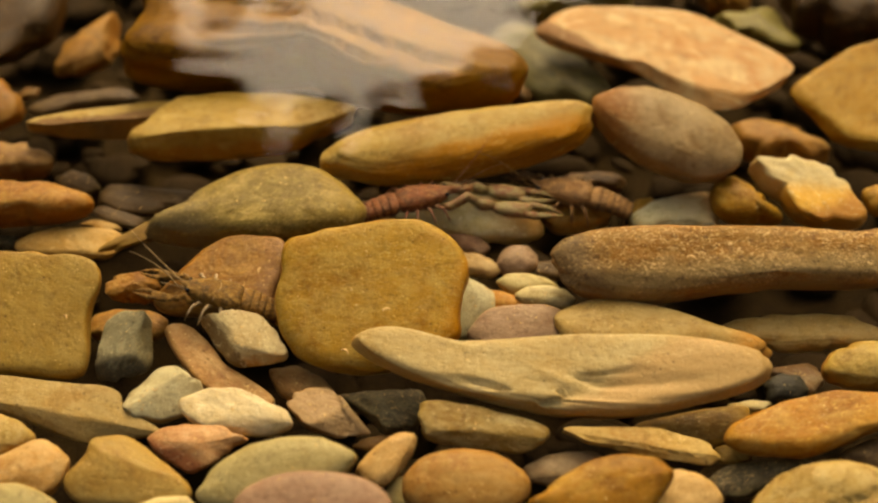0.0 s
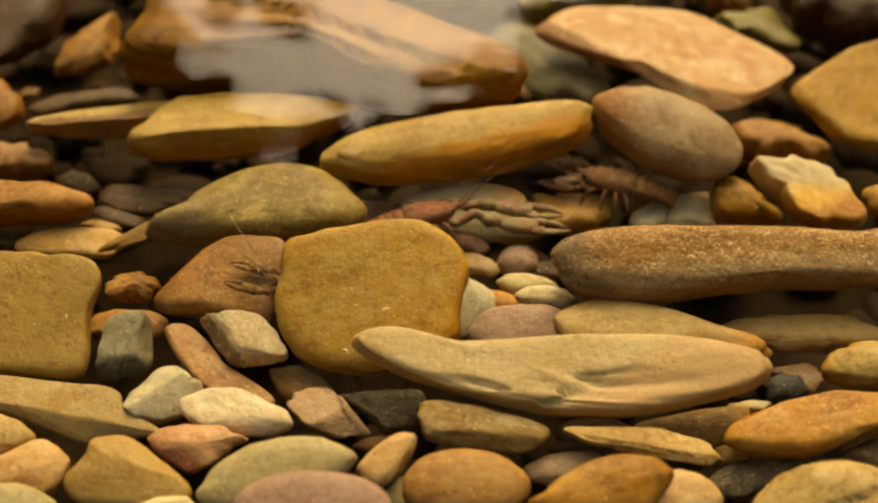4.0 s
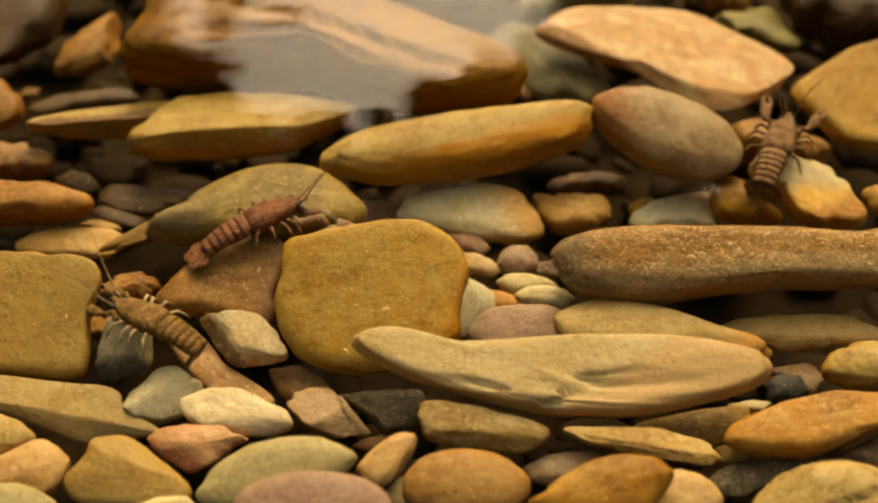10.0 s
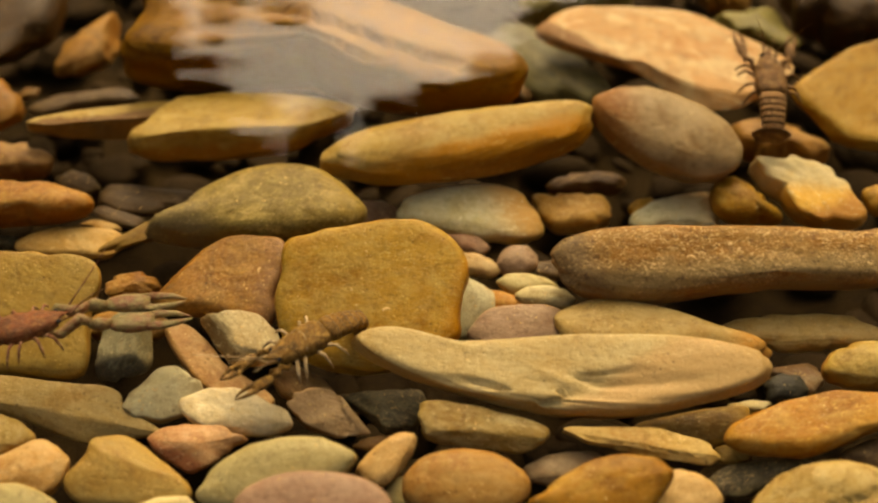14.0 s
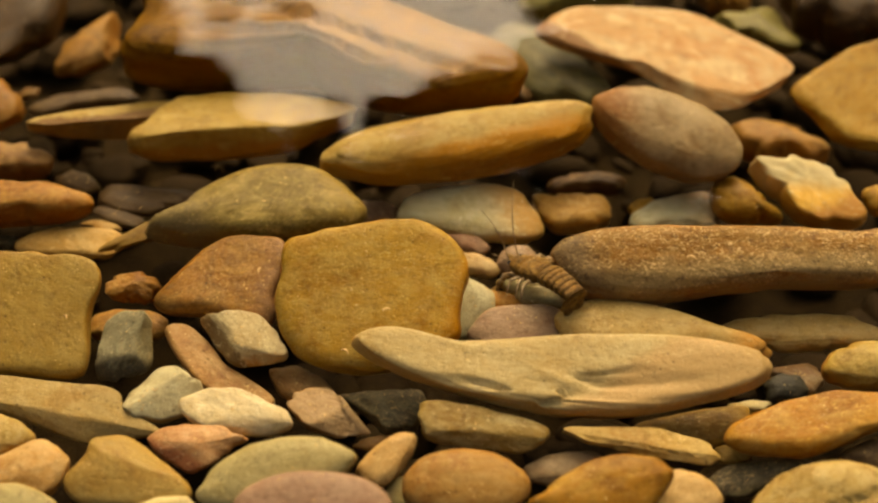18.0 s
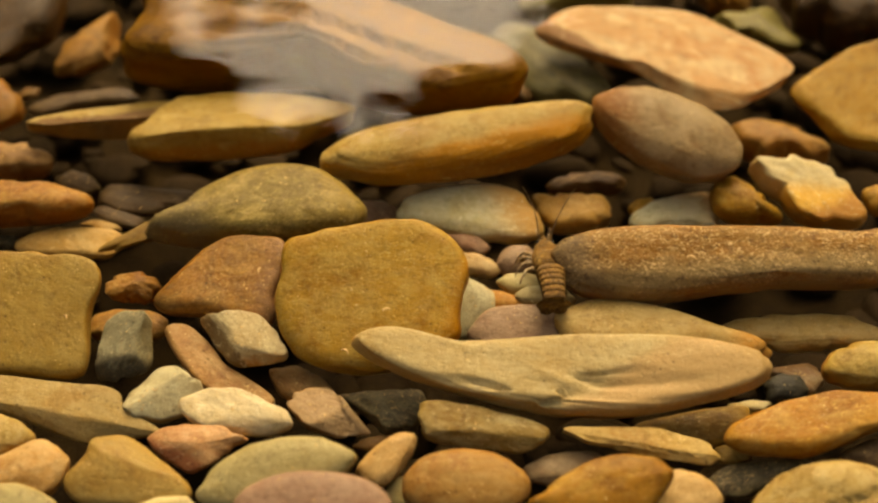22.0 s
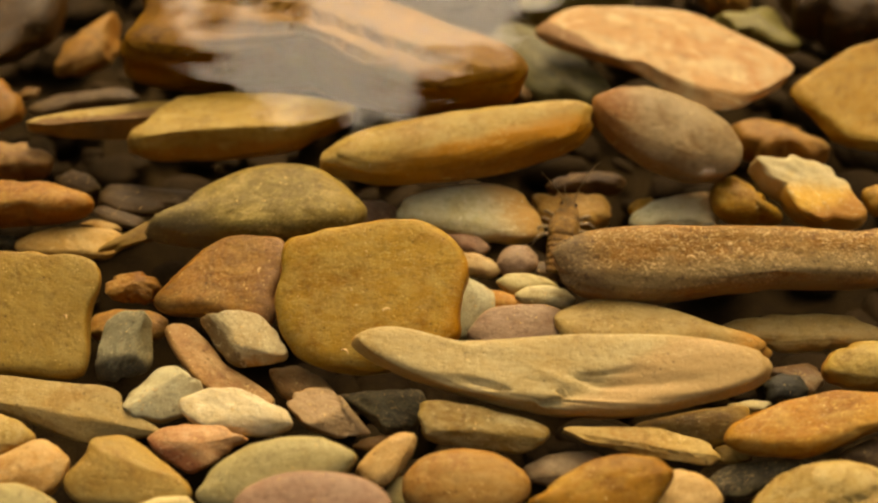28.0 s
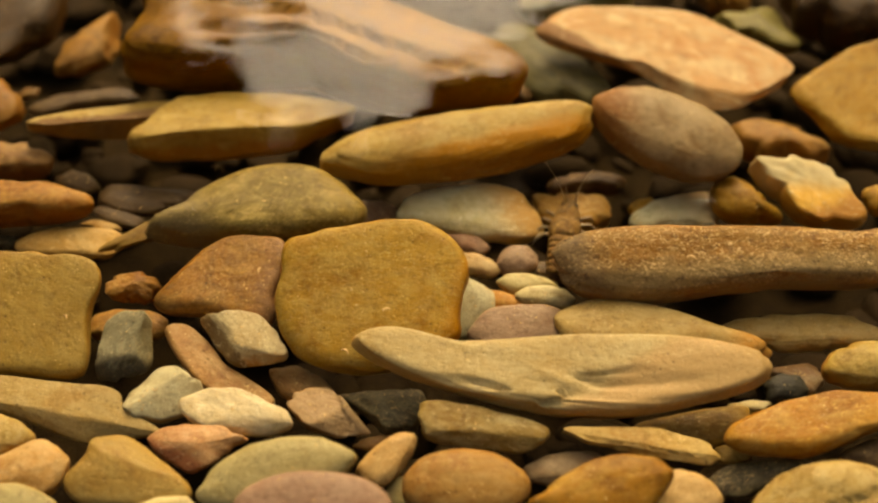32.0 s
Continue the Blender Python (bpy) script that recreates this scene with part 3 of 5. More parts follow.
stone("mauve_pink", (0.0162, -0.0021, 0.0062), (22, -24.0), (11.6, 6.8, 4.5), (1.09, 1.14, 1.01, 1.03, 0.87, 0.88, 0.99, 0.96, 0.96, 1.32, 1.19, 0.93, 0.95, 0.99, 0.85, 0.84, 1.01, 1.01), 0.85, 0.03, 0, 50)
stone("tan_pale", (0.0213, -0.0221, 0.0045), (22, -24.5), (11.5, 7.6, 5), (1.14, 1.17, 0.96, 0.89, 0.81, 0.92, 0.98, 0.99, 1.20, 1.12, 1.07, 1.16, 1.07, 0.86, 0.83, 0.79, 0.97, 1.05), 0.85, 0.03, 0, 51)
stone("mauve", (0.0435, -0.0210, 0.0063), (27, 33.3), (10.9, 10.1, 7.5), (1.00, 1.01, 0.90, 0.93, 0.99, 1.00, 1.03, 1.06, 1.12, 0.99, 1.00, 0.88, 0.90, 0.97, 0.96, 1.12, 1.06, 1.06), 0.9, 0.03, 0, 52)
stone("grey_brown", (0.0586, -0.0239, 0.0018), (22, -6.9), (8.8, 7.2, 4.7), (1.09, 1.03, 1.02, 1.14, 0.93, 0.83, 0.82, 0.96, 1.01, 1.30, 1.01, 0.98, 0.97, 0.81, 0.81, 1.00, 1.19, 1.10), 0.85, 0.03, 0, 53)
stone("grey_olive", (0.0478, -0.0370, 0.0014), (22, -6.1), (13.8, 7.7, 5.1), (1.25, 1.07, 0.97, 0.83, 0.87, 0.87, 0.94, 1.09, 1.08, 1.21, 1.08, 1.01, 0.99, 0.85, 0.89, 1.01, 0.99, 1.01), 0.85, 0.03, 0, 54)
stone("cream_yellow", (0.0574, -0.0482, 0.0008), (27, -5.6), (14.1, 7.6, 4.8), (1.16, 1.02, 1.01, 0.91, 0.98, 0.92, 0.92, 1.03, 1.09, 1.21, 1.14, 1.00, 0.87, 0.85, 0.82, 0.91, 1.06, 1.10), 0.85, 0.03, 0, 55)
stone("orange", (0.0365, -0.0472, -0.0034), (22, -22.1), (10.7, 6.8, 4.5), (1.07, 1.25, 1.04, 0.87, 0.78, 0.77, 0.95, 1.04, 1.26, 1.07, 0.95, 0.97, 1.09, 1.07, 0.87, 0.87, 1.01, 1.06), 0.85, 0.03, 0, 56)
stone("grey_pale", (0.0166, -0.0510, -0.0036), (37, 81.7), (16.8, 12.7, 5.1), (0.91, 1.02, 1.12, 0.98, 0.91, 0.93, 0.91, 1.02, 1.21, 1.14, 1.00, 0.88, 0.91, 1.03, 1.11, 1.09, 0.95, 0.89), 0.8, 0.04, 1, 57)
stone("mauve", (0.0419, -0.0717, -0.0031), (27, 9.2), (24.6, 15.5, 7.8), (1.04, 1.07, 0.99, 0.85, 0.82, 0.84, 0.95, 0.98, 1.00, 1.12, 1.10, 1.11, 1.06, 1.06, 0.95, 0.92, 1.10, 1.03), 0.75, 0.03, 1, 58)
stone("crust", (0.1516, -0.0476, 0.0246), (36, -1.4), (75.0, 25.0, 16), (1.41, 1.48, 1.04, 0.82, 0.71, 0.67, 0.70, 0.83, 1.01, 1.15, 1.22, 1.24, 1.30, 1.21, 0.90, 0.72, 0.66, 0.67, 0.93, 1.33), 0.6, 0.03, 0, 59)
stone("tan", (0.2488, 0.0044, 0.0076), (12, 3.0), (17.2, 5.5, 2.5), (1.04, 1.11, 1.14, 0.92, 0.91, 0.81, 0.85, 0.84, 1.23, 1.37, 0.96, 0.97, 0.95, 0.82, 0.83, 1.00, 1.19, 1.06), 0.8, 0.04, 0, 60)
stone("ochre_tipped", (0.1151, -0.0785, -0.0007), (22, -8.2), (42.6, 18.9, 9.7), (1.33, 0.84, 0.69, 0.60, 0.61, 0.66, 0.78, 1.00, 1.16, 1.21, 1.29, 1.32, 1.34, 1.10, 0.92, 0.84, 0.86, 1.01, 1.07, 1.34), 0.75, 0.04, 0, 61)
stone("tan_brown_slab", (0.1964, -0.0695, -0.0073), (17, -3.7), (32.9, 13.6, 7.3), (1.33, 1.17, 1.01, 1.03, 0.90, 0.84, 0.76, 0.74, 0.70, 0.91, 0.92, 1.22, 1.39, 1.38, 1.42, 1.06, 1.04, 0.89, 0.75, 0.77, 0.68, 0.85, 1.04, 1.22), 0.8, 0.04, 0, 62)
stone("gold_olive", (0.2187, -0.1022, -0.0052), (27, 9.4), (21.0, 13.7, 10.2), (0.83, 0.88, 0.96, 1.11, 0.99, 0.97, 1.00, 1.02, 0.95, 1.15, 1.18, 1.20, 1.23, 1.12, 0.97, 0.94, 0.87, 0.88, 0.88, 1.08, 1.09, 0.96, 0.89, 0.85), 0.85, 0.04, 0, 63)
stone("mauve_grey", (0.1880, -0.0924, -0.0198), (17, -14.5), (12.4, 8.8, 3.8), (1.05, 1.00, 0.95, 1.06, 1.13, 0.94, 0.86, 0.91, 1.06, 1.40, 0.96, 0.86, 0.82, 0.84, 0.98, 1.18, 1.02, 0.97), 0.8, 0.04, 0, 64)
stone("slate_dark", (0.1775, -0.1042, -0.0185), (22, 24.7), (10.9, 8.7, 5.6), (0.97, 0.95, 0.82, 0.84, 1.01, 0.98, 1.03, 1.07, 0.95, 1.02, 1.09, 0.92, 0.90, 1.00, 1.09, 1.11, 1.22, 1.03), 0.85, 0.04, 0, 65)
stone("khaki", (0.0502, -0.1255, 0.0041), (30, 0), (78.8, 23.4, 8), (1.43, 1.42, 1.37, 1.31, 1.26, 1.15, 1.02, 0.88, 0.78, 0.74, 0.71, 0.96, 1.05, 1.14, 1.17, 1.07, 0.87, 0.73, 0.68, 0.64, 0.69, 0.73, 0.84, 0.93, 1.07, 1.36), 0.42, 0.03, 0, 66, ledges=((-0.46, -0.34, -0.26, -0.55, 0.45), (-0.05, -0.95, 0.14, -0.5, 0.5), (0.14, -0.5, 0.18, 0.05, 0.5), (0.2, -0.02, 0.46, 0.22, 0.25)), bow=(-9.3, 10.0))
stone("honey", (-0.0346, -0.0712, 0.0172), (40, 2.6), (49.1, 44.3, 13.6), (0.96, 1.03, 1.07, 1.08, 1.08, 1.07, 1.06, 1.00, 0.97, 0.93, 0.92, 0.92, 0.96, 1.00, 1.11, 1.08, 1.00, 1.00, 1.03, 1.04, 1.06, 1.05, 1.08, 1.05, 1.01, 0.96, 0.95, 0.93, 0.92, 0.91, 0.93, 0.97, 0.99, 1.02, 0.95, 0.93), 0.65, 0.025, 0, 67, facets=((80, 84, 0.6),))
stone("ochre_rust", (-0.1097, -0.0507, 0.0108), (37, 13.3), (33.2, 24.4, 11.1), (0.74, 0.83, 1.08, 1.17, 1.13, 1.14, 1.16, 1.10, 1.02, 0.99, 1.04, 1.12, 1.26, 1.15, 0.92, 0.81, 0.82, 0.90, 1.04, 1.25, 1.08, 0.80, 0.73, 0.71), 0.8, 0.04, 0, 68, facets=((60, 70, 0.55),))
stone("rust_orange", (-0.1669, -0.0377, -0.0007), (22, -26.9), (13.6, 9.9, 7.1), (0.90, 0.80, 1.10, 1.12, 1.16, 0.92, 1.06, 0.88, 0.80, 0.78, 0.87, 0.89, 1.03, 1.08, 1.61, 1.62, 1.60, 1.18, 0.74, 0.73, 0.70, 0.71, 0.90, 0.84), 0.8, 0.08, 2, 69)
stone("honey_grey", (-0.2231, -0.0795, 0.0107), (37, -37.1), (45.4, 40.9, 12), (1.15, 1.08, 0.98, 0.97, 1.03, 1.18, 1.25, 1.12, 0.92, 0.87, 0.80, 0.78, 0.79, 0.84, 0.92, 1.13, 1.20, 1.18, 1.18, 1.19, 1.21, 1.25, 1.04, 0.90, 0.81, 0.78, 0.77, 0.80, 0.87, 1.02), 0.5, 0.03, 0, 70, facets=((60, 84, 0.6),))
stone("rust_brown", (-0.1675, -0.0573, -0.0118), (17, -5.2), (18.6, 11.7, 6.4), (1.15, 1.20, 1.09, 1.00, 0.82, 0.82, 0.94, 0.96, 1.09, 1.07, 1.08, 1.15, 0.90, 0.83, 0.76, 0.83, 1.09, 1.21), 0.8, 0.05, 0, 71)
stone("slate_light", (-0.1627, -0.0869, -0.0040), (42, 62.1), (19.6, 13.6, 8.1), (1.07, 1.03, 1.05, 1.11, 1.12, 1.10, 0.98, 0.88, 0.82, 0.80, 0.93, 1.13, 1.04, 1.04, 0.88, 0.95, 1.02, 1.18, 1.18, 1.03, 0.91, 0.85, 0.88, 1.02), 0.36, 0.04, 0, 72, facets=((0, 82, 0.5), (-152, 28, 0.5), (-62, 25, 0.6)))
stone("brown_tan", (-0.1160, -0.0963, -0.0120), (27, -37.9), (33.3, 10.0, 6.2), (0.97, 1.13, 1.18, 0.84, 0.62, 0.63, 0.98, 1.38, 1.26, 1.13, 1.02, 0.92, 0.89, 0.91, 0.97, 1.09, 1.15, 1.04, 0.96, 0.91), 0.6, 0.04, 0, 73, facets=((60, 72, 0.5),))
stone("two_tone", (-0.0998, -0.0876, 0.0018), (27, -34.8), (22.6, 12.5, 8), (0.92, 1.10, 1.12, 0.99, 1.03, 1.02, 1.08, 1.02, 0.95, 0.86, 0.87, 0.88, 0.98, 1.27, 1.10, 1.02, 1.03, 1.02, 1.13, 1.10, 0.95, 0.86, 0.82, 0.86), 0.4, 0.03, 0, 74, facets=((0, 80, 0.45), (-55, 25, 0.6), (235, 30, 0.55)))
stone("brown_tan", (-0.0715, -0.0972, -0.0214), (17, -28.8), (16.5, 9.9, 5.3), (1.04, 1.15, 1.02, 1.00, 0.92, 0.98, 1.09, 0.98, 0.99, 1.24, 1.06, 0.92, 0.96, 1.01, 0.99, 0.95, 0.84, 0.85), 0.8, 0.05, 0, 76)
stone("grey_pale", (-0.1385, -0.1183, -0.0111), (32, 17.9), (18.5, 14.9, 7.7), (1.12, 0.93, 0.93, 0.95, 1.03, 1.05, 1.05, 0.95, 0.88, 0.89, 0.99, 1.03, 1.16, 1.08, 1.05, 0.91, 0.93, 0.96, 0.94, 0.98, 1.06, 1.01, 1.00, 1.12), 0.55, 0.04, 0, 77, facets=((-78, 66, 0.5), (117, 40, 0.55)))
stone("cream", (-0.1008, -0.1349, -0.0089), (32, -13.3), (24.9, 12.7, 7.3), (1.22, 1.18, 1.10, 0.95, 0.93, 0.95, 0.97, 0.91, 0.88, 0.99, 1.00, 1.14, 1.20, 1.16, 1.13, 1.06, 0.97, 0.89, 0.82, 0.82, 0.87, 0.89, 0.96, 1.06), 0.6, 0.05, 0, 78, facets=((20, 76, 0.5), (-47, 40, 0.6), (183, 45, 0.6)))
stone("salmon", (-0.1193, -0.1512, -0.0153), (32, -1.3), (21.6, 11.9, 6.6), (0.97, 1.26, 1.00, 1.02, 1.00, 0.93, 0.91, 0.93, 0.89, 0.99, 1.11, 1.16, 1.08, 0.95, 0.89, 0.91, 0.91, 1.03, 1.25, 1.11, 1.00, 0.92, 0.87, 0.92), 0.7, 0.05, 0, 79, facets=((90, 58, 0.5), (-110, 45, 0.5), (-30, 50, 0.55), (170, 40, 0.6)))
stone("mauve_brown", (-0.0554, -0.1296, -0.0133), (32, -24), (19.1, 11.2, 5.9), (1.26, 0.98, 0.86, 0.78, 0.81, 0.88, 1.02, 1.12, 1.08, 1.06, 1.00, 1.08, 1.03, 1.19, 1.11, 0.99, 1.01, 1.00, 0.91, 0.90, 0.95, 0.95, 0.95, 1.10), 0.5, 0.03, 0, 80, ledges=((0.0, 1.0, 0.95, -0.5, 0.3),), facets=((144, 62, 0.45), (-16, 40, 0.5)))
stone("slate", (-0.0244, -0.1212, -0.0180), (17, -15.9), (18.8, 12.9, 6.9), (0.82, 0.92, 1.08, 1.25, 0.90, 0.78, 0.73, 0.77, 1.14, 1.44, 1.14, 1.06, 0.96, 1.04, 1.08, 0.99, 1.00, 0.88), 0.75, 0.04, 2, 81)
stone("tan_brown_slab", (-0.1863, -0.1239, -0.0153), (32, -16.1), (46.6, 14.4, 4.9), (1.09, 0.97, 0.79, 0.97, 1.22, 0.99, 0.88, 0.86, 0.92, 1.01, 1.27, 1.44, 1.21, 0.91, 0.88, 0.92, 1.02, 0.86, 0.86, 0.93), 0.5, 0.04, 1, 82, facets=((90, 74, 0.5), (-74, 30, 0.5)))
stone("khaki_pale", (-0.2156, -0.1455, -0.0144), (27, -16.1), (16.1, 11.4, 6.1), (1.07, 1.23, 1.06, 0.93, 0.87, 0.91, 0.92, 1.07, 1.12, 0.97, 0.95, 1.00, 1.24, 1.12, 0.89, 0.86, 0.83, 0.96), 0.8, 0.04, 0, 83)
stone("tan_orange", (-0.1990, -0.1654, -0.0229), (32, 19.8), (20.9, 15.5, 8), (1.09, 1.05, 1.06, 1.11, 0.94, 0.88, 0.92, 1.10, 1.00, 1.00, 1.16, 1.03, 0.91, 0.89, 0.90, 0.96, 1.00, 1.02), 0.8, 0.04, 1, 84)
stone("brown_olive", (-0.1483, -0.1721, -0.0192), (37, -15.5), (26.9, 18.1, 7), (1.17, 1.13, 0.99, 0.93, 0.97, 1.04, 1.14, 1.22, 1.11, 1.05, 0.89, 0.84, 0.91, 1.02, 1.11, 1.14, 1.11, 0.94, 0.84, 0.80, 0.80, 0.86, 0.97, 1.03), 0.6, 0.03, 1, 85)
stone("grey_olive", (-0.1980, -0.1870, -0.0247), (32, -9.2), (18.3, 12.8, 6.7), (1.12, 1.16, 1.02, 0.94, 0.89, 0.95, 0.99, 1.18, 1.08, 0.91, 0.90, 1.01, 1.19, 0.95, 0.88, 0.92, 0.95, 0.97), 0.8, 0.04, 0, 86)
stone("cream_yellow", (-0.1289, -0.1879, -0.0241), (27, 8.1), (13.8, 6.9, 3.5), (1.13, 1.09, 1.15, 0.95, 0.88, 0.91, 0.92, 1.01, 1.17, 1.06, 1.04, 1.06, 0.89, 0.87, 0.95, 0.90, 0.93, 1.09), 0.8, 0.04, 0, 87)
stone("grey_olive", (-0.0765, -0.1736, -0.0153), (37, 13.7), (34.2, 17.2, 7.1), (1.11, 1.05, 0.99, 0.98, 0.96, 0.97, 0.96, 1.00, 0.98, 0.99, 0.99, 1.00, 1.10, 1.09, 1.03, 1.00, 0.92, 0.91, 0.94, 1.02, 1.02, 0.98, 0.98, 1.04), 0.8, 0.025, 0, 88)
stone("mauve_red", (-0.0565, -0.2019, -0.0100), (32, -1.5), (32.9, 18.1, 8.2), (1.09, 1.03, 0.99, 0.94, 0.89, 0.90, 0.95, 1.00, 1.03, 1.08, 1.09, 1.07, 0.98, 0.99, 0.92, 0.92, 1.07, 1.08), 0.75, 0.02, 0, 89)
stone("tan_brown", (-0.0249, -0.1583, -0.0194), (32, 44.9), (16, 9.8, 6), (1.10, 1.04, 0.98, 0.89, 0.84, 0.90, 1.02, 1.17, 1.08, 1.05, 1.05, 1.12, 1.10, 0.99, 0.86, 0.83, 0.94, 1.03), 0.75, 0.04, 1, 90)
stone("tan", (-0.0324, -0.1366, -0.0269), (22, 10.8), (8.7, 4.1, 2.1), (1.00, 1.06, 1.20, 0.93, 0.80, 0.85, 0.98, 0.98, 1.03, 1.27, 1.03, 0.94, 0.97, 0.96, 0.90, 0.93, 1.12, 1.05), 0.8, 0.04, 0, 91)
stone("grey_olive", (-0.0194, -0.1670, -0.0324), (32, -87.4), (7.4, 5.7, 3), (0.96, 0.99, 1.15, 1.16, 0.90, 0.84, 0.88, 1.06, 1.07, 0.97, 0.97, 0.93, 0.92, 1.03, 1.05, 1.00, 1.08, 1.05), 0.8, 0.04, 0, 92)
stone("sienna", (0.0120, -0.1824, -0.0149), (37, 1.2), (28, 18.9, 9.4), (1.06, 1.02, 0.97, 0.95, 0.93, 0.94, 1.00, 1.05, 1.06, 1.09, 1.09, 1.02, 0.98, 0.90, 0.94, 1.01, 0.98, 1.02), 0.8, 0.025, 0, 93)
stone("olive_streak", (0.0194, -0.1456, -0.0088), (32, -9.2), (29.9, 13.7, 7.1), (1.21, 1.22, 0.98, 0.87, 0.74, 0.73, 0.74, 0.78, 0.86, 1.10, 1.19, 1.10, 1.08, 1.06, 1.10, 1.16, 0.96, 0.90, 0.87, 0.90, 1.01, 1.12, 1.15, 1.18), 0.7, 0.04, 1, 94, facets=((60, 76, 0.5), (-71, 30, 0.55)))
stone("mauve_grey", (0.0611, -0.1567, -0.0262), (22, 9.9), (17.4, 9.5, 5), (1.01, 1.15, 1.07, 0.96, 0.93, 0.90, 0.97, 1.01, 1.18, 1.08, 1.03, 0.92, 0.89, 0.93, 0.88, 0.92, 1.13, 1.04), 0.8, 0.04, 0, 95)
stone("tan_gold", (0.0983, -0.1542, -0.0117), (27, -9.5), (30.9, 8.5, 3.8), (1.15, 1.08, 1.11, 1.10, 1.02, 1.01, 1.04, 1.01, 0.85, 0.80, 0.78, 0.80, 0.83, 0.95, 1.20, 1.31, 1.19, 1.13, 1.04, 0.78, 0.83, 0.73, 0.76, 0.81, 0.89, 0.98, 1.07, 1.31, 1.25, 1.22), 0.65, 0.04, 1, 96, ledges=((-0.8, -0.2, 0.8, -0.3, 0.4),), facets=((90, 76, 0.42), (-80, 28, 0.5)))
stone("amber", (0.0727, -0.1939, -0.0083), (32, 15.4), (31.4, 14.7, 8.2), (1.12, 1.06, 1.11, 1.09, 1.10, 1.08, 1.02, 0.93, 0.90, 0.88, 0.87, 1.08, 0.96, 0.88, 0.88, 0.90, 0.84, 0.86, 0.95, 1.09, 1.18, 1.10, 1.05, 1.07), 0.75, 0.03, 0, 97)
stone("tan_brown", (0.1153, -0.1840, -0.0214), (32, 4.5), (15.7, 14.1, 7.3), (1.08, 1.03, 0.99, 0.97, 0.95, 1.05, 1.06, 1.15, 1.01, 0.88, 0.93, 1.12, 1.00, 0.88, 0.88, 0.95, 1.04, 1.03), 0.8, 0.04, 0, 98)
stone("slate", (0.1540, -0.1590, -0.0293), (22, 14.5), (24.1, 9.6, 4.4), (1.22, 1.07, 0.98, 0.88, 0.91, 0.90, 1.02, 1.02, 1.06, 0.99, 1.00, 1.03, 1.04, 0.90, 0.87, 0.90, 1.07, 1.12), 0.8, 0.04, 0, 99)
stone("khaki_pale", (0.1806, -0.1897, -0.0164), (32, 5.5), (33.6, 18.8, 9.4), (0.97, 0.99, 0.99, 0.96, 0.94, 0.95, 1.01, 1.00, 1.11, 1.17, 1.01, 1.02, 0.93, 0.87, 0.93, 1.02, 1.04, 1.09), 0.75, 0.04, 1, 100, ledges=((-0.2, -0.3, 0.6, 0.1, 0.25),))
stone("grey_brown", (0.2146, -0.1518, -0.0230), (27, 5.4), (16.9, 9.7, 5.1), (0.93, 1.01, 1.04, 0.98, 1.00, 0.91, 0.89, 0.99, 1.17, 1.24, 0.95, 0.91, 0.96, 0.93, 0.95, 1.11, 1.10, 0.94), 0.8, 0.04, 0, 101)
stone("orange_brown", (0.1793, -0.1454, -0.0080), (30, 13.5), (36.4, 15.7, 8.4), (1.11, 1.17, 1.03, 0.99, 0.98, 0.94, 0.94, 0.96, 0.94, 0.99, 1.09, 1.12, 1.08, 0.99, 0.95, 0.89, 0.91, 0.96, 0.94, 0.91, 0.91, 0.93, 1.14, 1.14), 0.75, 0.035, 0, 102, facets=((80, 70, 0.6),))
stone("olive_dark", (0.1308, -0.1271, -0.0248), (17, 6.9), (26.7, 11.6, 6.1), (0.96, 1.01, 1.17, 0.94, 0.81, 0.77, 0.85, 0.98, 1.28, 1.22, 0.94, 0.90, 0.89, 0.96, 1.15, 1.06, 1.03, 1.06), 0.8, 0.05, 0, 103)
stone("cream_yellow", (0.1589, -0.1130, -0.0221), (17, 4.3), (9.3, 3.3, 1.9), (1.11, 1.28, 0.94, 0.88, 0.89, 0.88, 0.91, 0.96, 1.34, 1.09, 1.03, 1.00, 0.92, 0.82, 0.88, 1.07, 1.01, 0.98), 0.8, 0.04, 0, 104)
stone("olive_dark", (0.1440, -0.1468, -0.0254), (22, 0.2), (8.1, 5.9, 3.7), (1.15, 0.83, 0.79, 0.81, 0.99, 0.97, 0.88, 0.86, 1.10, 1.08, 1.10, 1.30, 1.18, 0.98, 0.85, 0.94, 1.13, 1.09), 0.8, 0.06, 1, 105)


